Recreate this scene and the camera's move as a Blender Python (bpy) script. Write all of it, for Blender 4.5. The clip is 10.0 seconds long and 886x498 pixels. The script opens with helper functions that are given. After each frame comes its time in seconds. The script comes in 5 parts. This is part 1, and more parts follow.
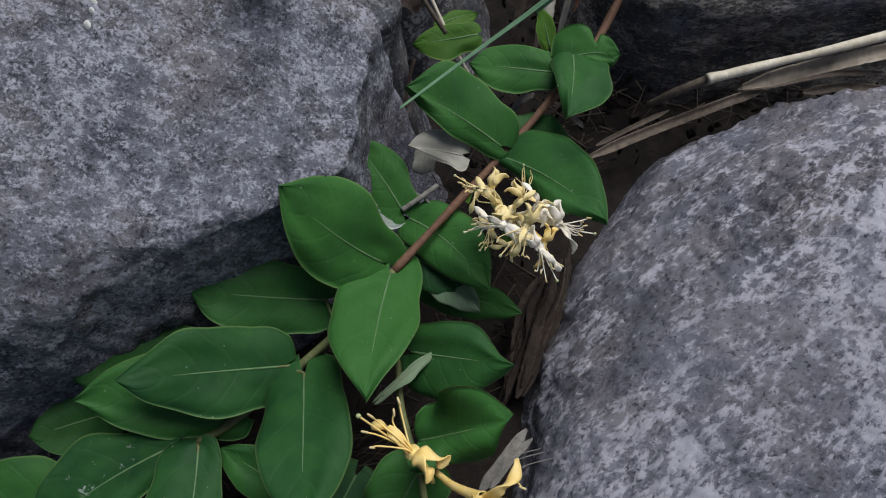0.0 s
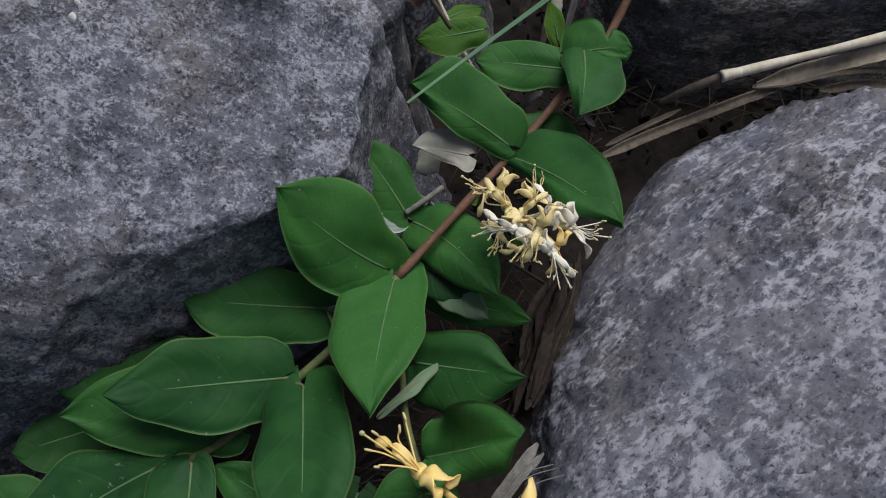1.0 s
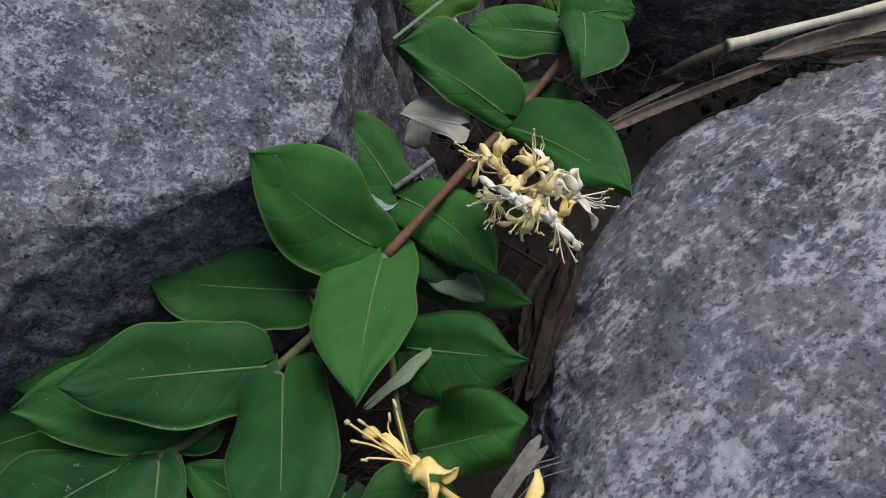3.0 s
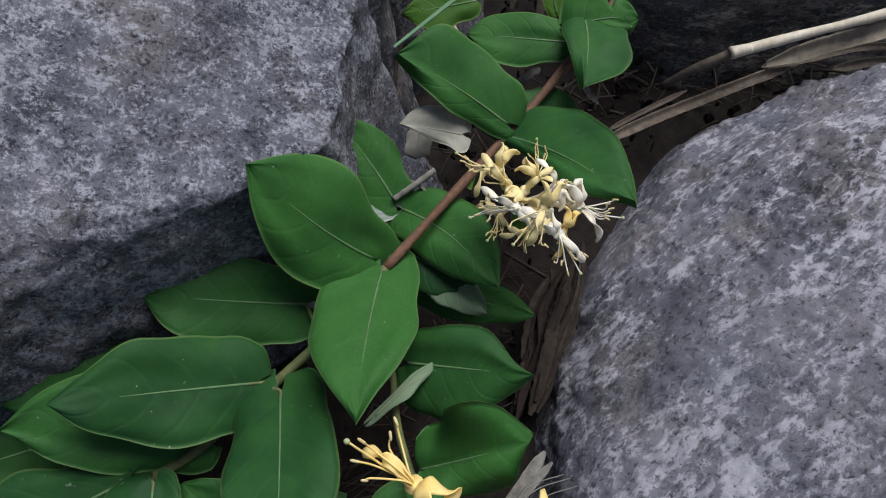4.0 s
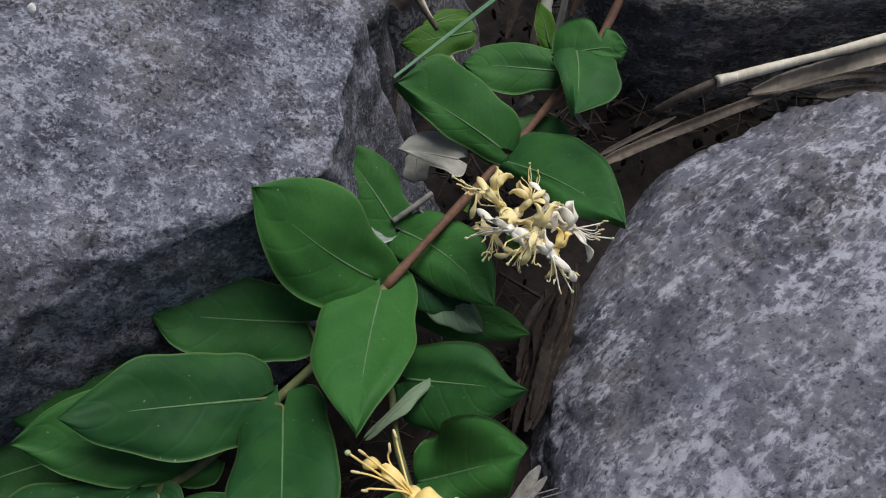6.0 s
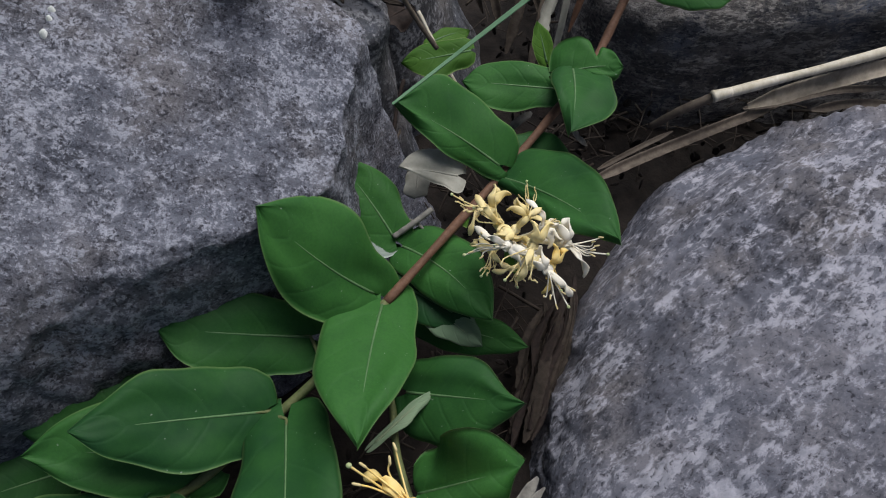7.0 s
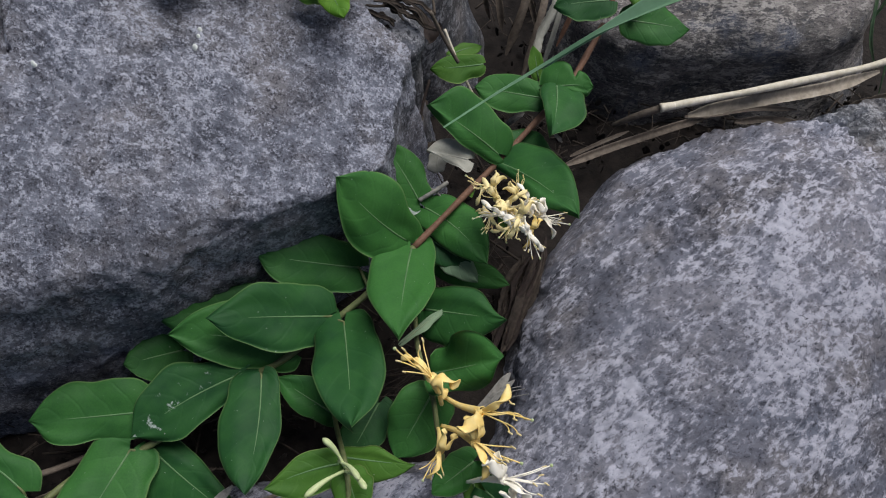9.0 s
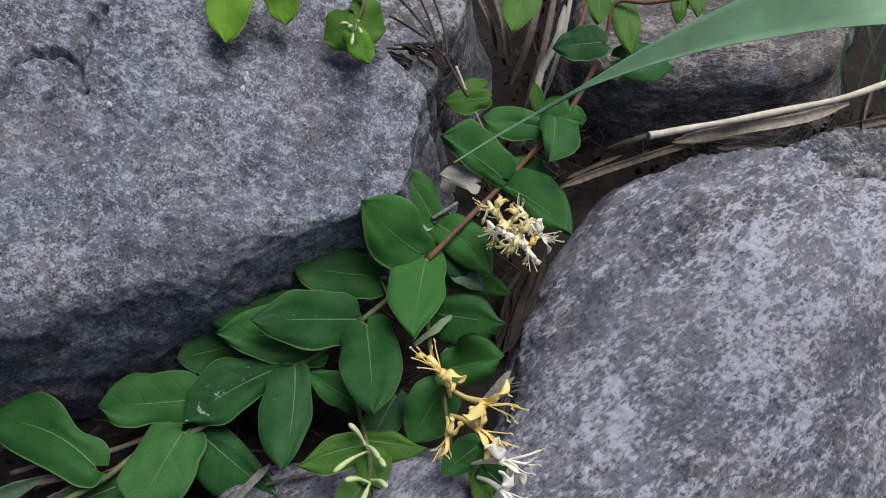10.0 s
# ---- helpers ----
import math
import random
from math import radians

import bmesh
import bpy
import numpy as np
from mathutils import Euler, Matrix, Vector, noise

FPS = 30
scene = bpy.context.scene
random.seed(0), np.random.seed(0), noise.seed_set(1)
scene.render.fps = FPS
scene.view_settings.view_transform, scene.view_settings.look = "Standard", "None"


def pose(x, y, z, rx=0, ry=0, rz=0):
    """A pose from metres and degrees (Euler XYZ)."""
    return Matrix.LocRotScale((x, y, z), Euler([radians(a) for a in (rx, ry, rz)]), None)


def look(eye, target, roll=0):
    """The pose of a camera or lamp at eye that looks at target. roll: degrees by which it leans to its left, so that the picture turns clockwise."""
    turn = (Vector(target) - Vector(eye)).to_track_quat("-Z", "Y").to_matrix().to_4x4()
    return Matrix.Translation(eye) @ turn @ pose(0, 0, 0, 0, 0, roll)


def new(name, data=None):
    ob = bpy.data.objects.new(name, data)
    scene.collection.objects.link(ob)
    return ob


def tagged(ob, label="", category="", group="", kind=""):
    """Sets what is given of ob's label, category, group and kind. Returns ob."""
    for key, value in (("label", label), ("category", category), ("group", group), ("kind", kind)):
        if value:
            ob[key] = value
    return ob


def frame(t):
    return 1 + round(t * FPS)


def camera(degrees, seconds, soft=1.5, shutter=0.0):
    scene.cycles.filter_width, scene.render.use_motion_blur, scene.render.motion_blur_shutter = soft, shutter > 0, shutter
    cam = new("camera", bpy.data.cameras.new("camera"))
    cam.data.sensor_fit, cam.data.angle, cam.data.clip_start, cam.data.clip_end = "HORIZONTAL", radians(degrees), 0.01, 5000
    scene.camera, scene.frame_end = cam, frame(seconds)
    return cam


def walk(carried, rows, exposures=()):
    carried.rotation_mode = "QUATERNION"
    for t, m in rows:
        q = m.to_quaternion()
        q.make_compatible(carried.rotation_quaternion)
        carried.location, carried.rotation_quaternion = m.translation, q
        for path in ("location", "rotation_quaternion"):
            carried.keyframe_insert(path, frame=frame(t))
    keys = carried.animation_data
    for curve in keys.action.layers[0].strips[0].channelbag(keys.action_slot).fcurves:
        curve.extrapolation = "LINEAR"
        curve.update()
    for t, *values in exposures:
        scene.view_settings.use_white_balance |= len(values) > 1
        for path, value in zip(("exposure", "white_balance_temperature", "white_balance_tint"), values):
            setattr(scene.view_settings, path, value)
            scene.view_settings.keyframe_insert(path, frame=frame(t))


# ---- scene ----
cam = camera(65.0, 10.0, soft=1.1)
PATH = [
    (0, (0.001, 0.006, 0.395), (-0.001, 0.996, -1.344), -0.2),
    (0.5, (-0.002, 0.008, 0.39), (-0.01, 1.001, -1.346), -0.4),
    (1, (-0.003, 0.015, 0.381), (0.002, 1.012, -1.353), 0.0),
    (1.5, (-0.006, 0.016, 0.376), (-0.005, 1.01, -1.36), -0.5),
    (2, (-0.002, 0.019, 0.365), (0.013, 1.012, -1.371), -0.2),
    (2.5, (-0.003, 0.016, 0.356), (0.028, 1.017, -1.375), 0.6),
    (4, (-0.005, 0.021, 0.347), (0.034, 1.056, -1.364), 0.7),
    (4.5, (-0.005, 0.024, 0.345), (0.038, 1.058, -1.366), 0.8),
    (5, (-0.004, 0.023, 0.35), (0.047, 1.074, -1.351), 1.0),
    (5.5, (-0.005, 0.018, 0.354), (0.042, 1.09, -1.334), 1.0),
    (6.8, (-0.005, 0.011, 0.36), (0.039, 1.129, -1.298), 0.6),
    (7, (-0.003, 0.013, 0.363), (0.032, 1.125, -1.3), 0.2),
    (7.5, (-0.005, -0.005, 0.374), (0.04, 1.061, -1.318), 1.3),
    (8, (-0.019, -0.015, 0.402), (0.04, 1.039, -1.297), 4.6),
    (8.5, (-0.029, -0.028, 0.429), (0.1, 0.948, -1.312), 8.8),
    (8.8, (-0.021, -0.045, 0.457), (0.075, 0.97, -1.263), 6.6),
    (9, (-0.029, -0.051, 0.475), (0.083, 0.933, -1.263), 8.0),
    (9.5, (-0.033, -0.068, 0.503), (0.056, 0.921, -1.233), 7.2),
    (10, (-0.032, -0.076, 0.533), (0.048, 0.915, -1.202), 6.9),
]
walk(cam, [(t, look(eye, target, roll)) for t, eye, target, roll in PATH], ((0.0, 0.17), (1.0, 0.11), (2.5, 0.21), (4.0, 0.35), (5.0, 0.39), (5.5, 0.33), (7.0, 0.25), (7.5, 0.22), (8.0, 0.40), (8.5, 0.46), (9.0, 0.38), (10.0, 0.46)))

# ---- light: an overcast sky over a bank of boulders ----
world = bpy.data.worlds.new("overcast_sky")
scene.world = world
world.use_nodes = True
wt = world.node_tree
sky = wt.nodes.new("ShaderNodeTexSky")
sky.sky_type = "NISHITA"
sky.sun_disc = False
sky.sun_elevation = radians(56)
sky.sun_rotation = radians(55)
sky.dust_density = 4.0
wt.links.new(sky.outputs[0], wt.nodes["Background"].inputs[0])
wt.nodes["Background"].inputs[1].default_value = 0.050
sun = new("sun", bpy.data.lights.new("sun", "SUN"))
sun.data.energy = 2.8
sun.data.angle = radians(38)
sun.data.color = (0.98, 0.985, 1.0)
sun.matrix_world = look((0.30, 0.42, 1.4), (0, 0, 0))
scene.view_settings.exposure = 0.0

# ---- materials ----
def material(name, rough=0.6):
    m = bpy.data.materials.new(name)
    m.use_nodes = True
    b = m.node_tree.nodes["Principled BSDF"]
    b.inputs["Roughness"].default_value = rough
    b.inputs["Specular IOR Level"].default_value = 0.3
    return m, m.node_tree, b


def nd(t, kind, **values):
    n = t.nodes.new(kind)
    for k, v in values.items():
        n.inputs[k.replace("_", " ")].default_value = v
    return n


def ramp(t, source, stops):
    r = t.nodes.new("ShaderNodeValToRGB")
    while len(r.color_ramp.elements) < len(stops):
        r.color_ramp.elements.new(0.5)
    for e, (p, c) in zip(r.color_ramp.elements, stops):
        e.position = p
        e.color = (*c, 1) if len(c) == 3 else (c[0], c[0], c[0], 1)
    t.links.new(source, r.inputs[0])
    return r.outputs[0]


def mix(t, fac, a, b, mode="MIX"):
    m = t.nodes.new("ShaderNodeMix")
    m.data_type = "RGBA"
    m.blend_type = mode
    for sock, v in ((m.inputs[0], fac), (m.inputs[6], a), (m.inputs[7], b)):
        if isinstance(v, (int, float)):
            sock.default_value = v
        elif isinstance(v, tuple):
            sock.default_value = (*v, 1)
        else:
            t.links.new(v, sock)
    return m.outputs[2]


def calc(t, op, a, b=0.0, c=0.0):
    m = t.nodes.new("ShaderNodeMath")
    m.operation = op
    for sock, v in zip(m.inputs, (a, b, c)):
        if isinstance(v, (int, float)):
            sock.default_value = v
        else:
            t.links.new(v, sock)
    return m.outputs[0]


def bump(t, bsdf, height, strength, distance):
    n = nd(t, "ShaderNodeBump", Strength=strength, Distance=distance)
    t.links.new(height, n.inputs["Height"])
    t.links.new(n.outputs[0], bsdf.inputs["Normal"])


def noise_at(t, coords, scale, detail=6.0, rough=0.6):
    n = nd(t, "ShaderNodeTexNoise", Scale=scale, Detail=detail, Roughness=rough)
    t.links.new(coords, n.inputs["Vector"])
    return n.outputs[0]


def granite(name, dark, mid, pale, clot, stretch=(1, 1, 1), turn=0.0, cover=0.55, warm=0.3, drift=0.4, band=None):
    """Speckled stone: a mottled grey body with dull warm and blue patches, clusters of pale crystals about 1/clot m wide, small dark grains between them. band: (x, y, degrees, half width) of a broad vein richer in pale crystals."""
    m, t, b = material(name, 0.85)
    b.inputs["Specular IOR Level"].default_value = 0.25
    co = t.nodes.new("ShaderNodeTexCoord").outputs["Object"]
    mp = t.nodes.new("ShaderNodeMapping")
    mp.vector_type = "TEXTURE"
    mp.inputs["Scale"].default_value = stretch
    mp.inputs["Rotation"].default_value = (0, 0, radians(turn))
    t.links.new(co, mp.inputs[0])
    v = mp.outputs[0]

    def swirl(coords, scale, detail, rough, twist):
        n = nd(t, "ShaderNodeTexNoise", Scale=scale, Detail=detail, Roughness=rough, Distortion=twist)
        t.links.new(coords, n.inputs["Vector"])
        return n.outputs[0]

    def centred(a, gain):
        return calc(t, "MULTIPLY", calc(t, "SUBTRACT", a, 0.5), gain)

    grain = swirl(co, 520, 3, 0.6, 0.5)
    flake = swirl(v, clot * 3.2, 6, 0.7, 0.3)
    clots = swirl(v, clot, 6, 0.68, 0.3)
    patch = swirl(v, clot * 0.3, 5, 0.6, 0.4)
    broad = noise_at(t, v, 10, 3, 0.5)
    tint = noise_at(t, co, 24, 4, 0.6)
    base = mix(t, ramp(t, calc(t, "ADD", patch, centred(clots, 0.6)), [(0.30, (0,)), (0.68, (1,))]), dark, mid)
    base = mix(t, ramp(t, tint, [(0.48, (0,)), (0.66, (warm,))]), base, (0.20, 0.178, 0.172))
    base = mix(t, ramp(t, tint, [(0.30, (warm,)), (0.46, (0,))]), base, (0.125, 0.14, 0.185))
    # small dark grains, crowded in some patches
    spots = calc(t, "ADD", flake, calc(t, "ADD", centred(patch, 0.5), centred(grain, 0.35)))
    base = mix(t, ramp(t, spots, [(0.33, (0.85,)), (0.42, (0.3,)), (0.46, (0,))]), base, (0.030, 0.031, 0.040))
    # pale crystals in clusters
    size = calc(t, "ADD", calc(t, "ADD", clots, centred(broad, drift)), calc(t, "ADD", centred(flake, 1.0), centred(patch, 0.35)))
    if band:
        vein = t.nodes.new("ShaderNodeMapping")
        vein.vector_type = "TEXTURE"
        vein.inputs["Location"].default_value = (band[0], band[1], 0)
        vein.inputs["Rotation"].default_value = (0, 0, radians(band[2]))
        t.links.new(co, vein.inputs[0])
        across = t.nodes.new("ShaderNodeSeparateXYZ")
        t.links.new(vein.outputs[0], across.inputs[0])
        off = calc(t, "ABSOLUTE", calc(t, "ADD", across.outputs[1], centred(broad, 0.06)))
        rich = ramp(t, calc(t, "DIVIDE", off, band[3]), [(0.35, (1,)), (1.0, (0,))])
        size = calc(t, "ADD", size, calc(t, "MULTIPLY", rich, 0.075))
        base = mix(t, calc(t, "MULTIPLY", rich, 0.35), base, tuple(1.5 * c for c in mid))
    base = mix(t, ramp(t, size, [(cover - 0.04, (0,)), (cover, (0.3,)), (cover + 0.035, (0.72,)), (cover + 0.13, (1,))]), base, pale)
    base = mix(t, ramp(t, grain, [(0.64, (0,)), (0.69, (0.6,))]), base, pale)
    base = mix(t, ramp(t, calc(t, "ADD", grain, centred(flake, 0.5)), [(0.33, (0.75,)), (0.39, (0,))]), base, (0.034, 0.034, 0.044))
    t.links.new(base, b.inputs["Base Color"])
    h = calc(t, "ADD", calc(t, "MULTIPLY", flake, 0.8), calc(t, "MULTIPLY", clots, 1.0))
    h = calc(t, "ADD", h, calc(t, "MULTIPLY", grain, 0.2))
    bump(t, b, h, 0.8, 0.0022)
    return m


GRANITE_LEFT = granite("grey_granite", (0.092, 0.096, 0.120), (0.186, 0.193, 0.234), (0.355, 0.366, 0.425), 210, cover=0.565, warm=0.4, drift=0.35)
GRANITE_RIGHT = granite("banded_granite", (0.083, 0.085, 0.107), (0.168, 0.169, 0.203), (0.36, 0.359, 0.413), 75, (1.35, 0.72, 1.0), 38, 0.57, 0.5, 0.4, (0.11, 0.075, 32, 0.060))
GRANITE_DARK = granite("dark_granite", (0.05, 0.052, 0.058), (0.12, 0.122, 0.132), (0.30, 0.30, 0.32), 90, cover=0.58, warm=0.5)
GRANITE_BACK = granite("brown_granite", (0.064, 0.060, 0.058), (0.134, 0.124, 0.118), (0.29, 0.27, 0.255), 110, (1.4, 0.7, 0.5), 5, 0.55, 0.7)


def leaf_material(name, dark, light, vein, margin, rough, sheen, crust=""):
    m, t, b = material(name, rough)
    b.inputs["Specular IOR Level"].default_value = sheen
    uvn = t.nodes.new("ShaderNodeUVMap")
    sp = t.nodes.new("ShaderNodeSeparateXYZ")
    t.links.new(uvn.outputs[0], sp.inputs[0])
    u, v = sp.outputs[0], calc(t, "ABSOLUTE", calc(t, "MULTIPLY_ADD", sp.outputs[1], 2.0, -1.0))
    co = t.nodes.new("ShaderNodeTexCoord").outputs["Object"]
    info = t.nodes.new("ShaderNodeObjectInfo")
    wob = calc(t, "MULTIPLY", noise_at(t, co, 90, 3), 0.25)
    # side veins run forward from the midrib
    s = calc(t, "FRACT", calc(t, "ADD", calc(t, "MULTIPLY", calc(t, "SUBTRACT", u, calc(t, "MULTIPLY", calc(t, "POWER", v, 1.3), 0.27)), 4.6), wob))
    line = calc(t, "ABSOLUTE", calc(t, "SUBTRACT", s, 0.5))
    side = calc(t, "SUBTRACT", 1.0, calc(t, "SMOOTH_MIN", calc(t, "MULTIPLY", line, 9.0), 1.0, 0.3))
    side = calc(t, "MAXIMUM", side, 0.0)
    tone = calc(t, "ADD", calc(t, "MULTIPLY", noise_at(t, co, 45, 4), 0.8), calc(t, "MULTIPLY", info.outputs["Random"], 0.45))
    base = mix(t, ramp(t, tone, [(0.32, (0,)), (0.85, (1,))]), dark, light)
    fine = noise_at(t, co, 900, 3, 0.6)
    base = mix(t, ramp(t, fine, [(0.35, (0.22,)), (0.6, (0,))]), base, dark)
    base = mix(t, calc(t, "MULTIPLY", side, 0.05), base, vein)
    rim = ramp(t, v, [(0.95, (0,)), (0.99, (0.75,))])
    base = mix(t, rim, base, margin)
    dust = ramp(t, noise_at(t, co, 560, 2, 0.5), [(0.745, (0,)), (0.775, (0.6,))])
    base = mix(t, dust, base, (0.30, 0.34, 0.29))
    if crust:
        where = calc(t, "MULTIPLY", calc(t, "MAXIMUM", calc(t, "SUBTRACT", sp.outputs[1], 0.80), -0.14), 4.5) if crust == "edge" else calc(t, "MULTIPLY", calc(t, "SUBTRACT", 0.6, v), 0.35)
        spot = calc(t, "ADD", calc(t, "MULTIPLY", noise_at(t, co, 110, 5, 0.7), 1.8), where)
        spot = ramp(t, calc(t, "MULTIPLY", spot, 0.5), [(0.585, (0,)), (0.64, (0.8,))])
        base = mix(t, spot, base, (0.42, 0.47, 0.44))
    t.links.new(base, b.inputs["Base Color"])
    rr = calc(t, "MULTIPLY_ADD", noise_at(t, co, 150, 4), 0.25, rough - 0.1)
    t.links.new(rr, b.inputs["Roughness"])
    h = calc(t, "SUBTRACT", calc(t, "MULTIPLY", fine, 0.15), calc(t, "MULTIPLY", side, 0.3))
    bump(t, b, h, 0.5, 0.0007)
    return m


LEAF = leaf_material("leaf_green", (0.0100, 0.0460, 0.0145), (0.0330, 0.1170, 0.0240), (0.0640, 0.1408, 0.0640), (0.0960, 0.1664, 0.0576), 0.58, 0.14)
LEAF_EDGE_CRUST = leaf_material("leaf_crusted_edge", (0.0100, 0.0460, 0.0145), (0.0330, 0.1170, 0.0240), (0.0640, 0.1408, 0.0640), (0.0960, 0.1664, 0.0576), 0.58, 0.14, "edge")
LEAF_RIB_CRUST = leaf_material("leaf_crusted_rib", (0.0100, 0.0460, 0.0145), (0.0330, 0.1170, 0.0240), (0.0640, 0.1408, 0.0640), (0.0960, 0.1664, 0.0576), 0.58, 0.14, "rib")
LEAF_YOUNG = leaf_material("leaf_young_green", (0.0264, 0.0792, 0.0119), (0.0627, 0.1452, 0.0198), (0.1320, 0.2244, 0.0660), (0.1716, 0.2178, 0.0792), 0.58, 0.14)
LEAF_BRIGHT = leaf_material("leaf_fresh_green", (0.055, 0.15, 0.012), (0.13, 0.26, 0.022), (0.2, 0.32, 0.08), (0.24, 0.3, 0.1), 0.58, 0.14)
LEAF_BACK = leaf_material("leaf_underside", (0.125, 0.195, 0.115), (0.205, 0.265, 0.170), (0.2940, 0.3150, 0.2520), (0.2100, 0.2520, 0.1540), 0.7, 0.15)


def plain(name, colour, other, scale, rough=0.6, relief=0.0004, stretch=(1, 1, 1)):
    m, t, b = material(name, rough)
    co = t.nodes.new("ShaderNodeTexCoord").outputs["Object"]
    mp = t.nodes.new("ShaderNodeMapping")
    mp.inputs["Scale"].default_value = stretch
    t.links.new(co, mp.inputs[0])
    n = noise_at(t, mp.outputs[0], scale, 5, 0.65)
    big = noise_at(t, mp.outputs[0], scale * 0.2, 3)
    base = mix(t, ramp(t, n, [(0.35, (0,)), (0.68, (1,))]), colour, other)
    base = mix(t, ramp(t, big, [(0.4, (0,)), (0.7, (0.35,))]), base, tuple(0.55 * c for c in colour))
    t.links.new(base, b.inputs["Base Color"])
    bump(t, b, n, 0.6, relief)
    return m


def thin(m, share):
    """Lets light through a thin petal or blade."""
    t = m.node_tree
    b, out = t.nodes["Principled BSDF"], t.nodes["Material Output"]
    tr = t.nodes.new("ShaderNodeBsdfTranslucent")
    t.links.new(b.inputs["Base Color"].links[0].from_socket, tr.inputs[0])
    mx = nd(t, "ShaderNodeMixShader", Fac=share)
    t.links.new(b.outputs[0], mx.inputs[1])
    t.links.new(tr.outputs[0], mx.inputs[2])
    t.links.new(mx.outputs[0], out.inputs[0])
    return m


VEIN = plain("midrib_pale_green", (0.0726, 0.1551, 0.0594), (0.1188, 0.2046, 0.0924), 300, 0.55)
STEM = plain("vine_bark", (0.1050, 0.0525, 0.0315), (0.1750, 0.0945, 0.0595), 420, 0.7)
STEM_GREEN = plain("green_shoot", (0.0910, 0.1120, 0.0420), (0.1540, 0.1680, 0.0700), 350, 0.6)
PETAL_YELLOW = thin(plain("petal_yellow", (0.93, 0.66, 0.20), (0.95, 0.76, 0.34), 160, 0.55, 0.0002), 0.12)
PETAL_CREAM = thin(plain("petal_cream", (0.88, 0.71, 0.31), (0.92, 0.80, 0.46), 160, 0.55, 0.0002), 0.12)
PETAL_WHITE = thin(plain("petal_white", (0.95, 0.88, 0.73), (0.97, 0.93, 0.83), 160, 0.55, 0.0002), 0.12)
ANTHER = plain("anther_ochre", (0.6600, 0.5200, 0.2400), (0.7800, 0.6600, 0.3800), 500, 0.7)
BUD = plain("bud_pale_green", (0.3910, 0.4675, 0.2125), (0.5270, 0.5780, 0.3230), 250, 0.55)
CANE = plain("dry_cane", (0.4930, 0.4335, 0.3230), (0.6800, 0.6290, 0.5355), 260, 0.6, 0.0004, (1, 1, 0.15))
STRAW = plain("dry_straw", (0.082, 0.063, 0.050), (0.165, 0.134, 0.104), 240, 0.75, 0.0005)
DRY_GREY = plain("bleached_leaf", (0.26, 0.255, 0.215), (0.37, 0.36, 0.31), 160, 0.75, 0.0004)
STRAW_GREY = plain("grey_straw", (0.11, 0.105, 0.095), (0.25, 0.24, 0.215), 200, 0.75, 0.0004)
BARK = plain("rotten_bark", (0.014, 0.0095, 0.008), (0.036, 0.024, 0.0195), 300, 0.85, 0.001)
LITTER = plain("brown_litter", (0.020, 0.015, 0.0115), (0.062, 0.047, 0.036), 240, 0.85, 0.0004)
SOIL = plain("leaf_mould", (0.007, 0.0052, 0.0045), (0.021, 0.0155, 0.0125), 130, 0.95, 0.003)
TAN = plain("tan_sheath", (0.20, 0.165, 0.125), (0.36, 0.31, 0.25), 220, 0.75, 0.0004, (1, 1, 0.3))
REED = thin(plain("reed_green", (0.21, 0.39, 0.22), (0.28, 0.49, 0.30), 90, 0.5, 0.0002), 0.3)
GRASS = plain("grass_green", (0.0350, 0.0700, 0.0350), (0.0700, 0.1190, 0.0560), 200, 0.6)
DROPPING = plain("white_crust", (0.4675, 0.4930, 0.4675), (0.6630, 0.6800, 0.6545), 700, 0.8, 0.0006)


# ---- makers ----
def part(name, bm, mat, parent=None, label="", smooth=True):
    me = bpy.data.meshes.new(name)
    bm.normal_update()
    bm.to_mesh(me)
    bm.free()
    for one in mat if isinstance(mat, tuple) else (mat,):
        me.materials.append(one)
    if smooth:
        me.shade_smooth()
    ob = new(name, me)
    if parent is not None:
        ob.parent = parent
    if label:
        tagged(ob, label)
    return ob


def thing(name, label, category, group="", kind=""):
    return tagged(new(name), label, category, group, kind)


def spline(points, steps):
    """Points on a smooth line through the given ones."""
    p = [Vector(q) for q in points]
    p = [2 * p[0] - p[1]] + p + [2 * p[-1] - p[-2]]
    out = []
    for i in range(1, len(p) - 2):
        a, b, c, d = p[i - 1:i + 3]
        for k in range(steps):
            s = k / steps
            out.append(0.5 * (2 * b + (c - a) * s + (2 * a - 5 * b + 4 * c - d) * s * s + (3 * b - a - 3 * c + d) * s ** 3))
    return out + [p[-2]]


def tube(bm, points, radius, sides=8, flat=1.0, up=None):
    """A tube along points; radius is a number or a function of 0..1."""
    n = len(points)
    ref = Vector(up) if up else Vector((0.3, -0.5, 0.8))
    rings = []
    for i, p in enumerate(points):
        d = (points[min(i + 1, n - 1)] - points[max(i - 1, 0)]).normalized()
        a = d.cross(ref)
        a = a.normalized() if a.length > 1e-5 else d.orthogonal().normalized()
        b = a.cross(d)
        r = radius(i / (n - 1)) if callable(radius) else radius
        rings.append([bm.verts.new(p + r * (math.cos(w) * a + flat * math.sin(w) * b)) for w in (2 * math.pi * k / sides for k in range(sides))])
    for r0, r1 in zip(rings, rings[1:]):
        for k in range(sides):
            bm.faces.new((r0[k], r0[(k + 1) % sides], r1[(k + 1) % sides], r1[k]))
    bm.faces.new(rings[0][::-1])
    bm.faces.new(rings[-1])
    return bm


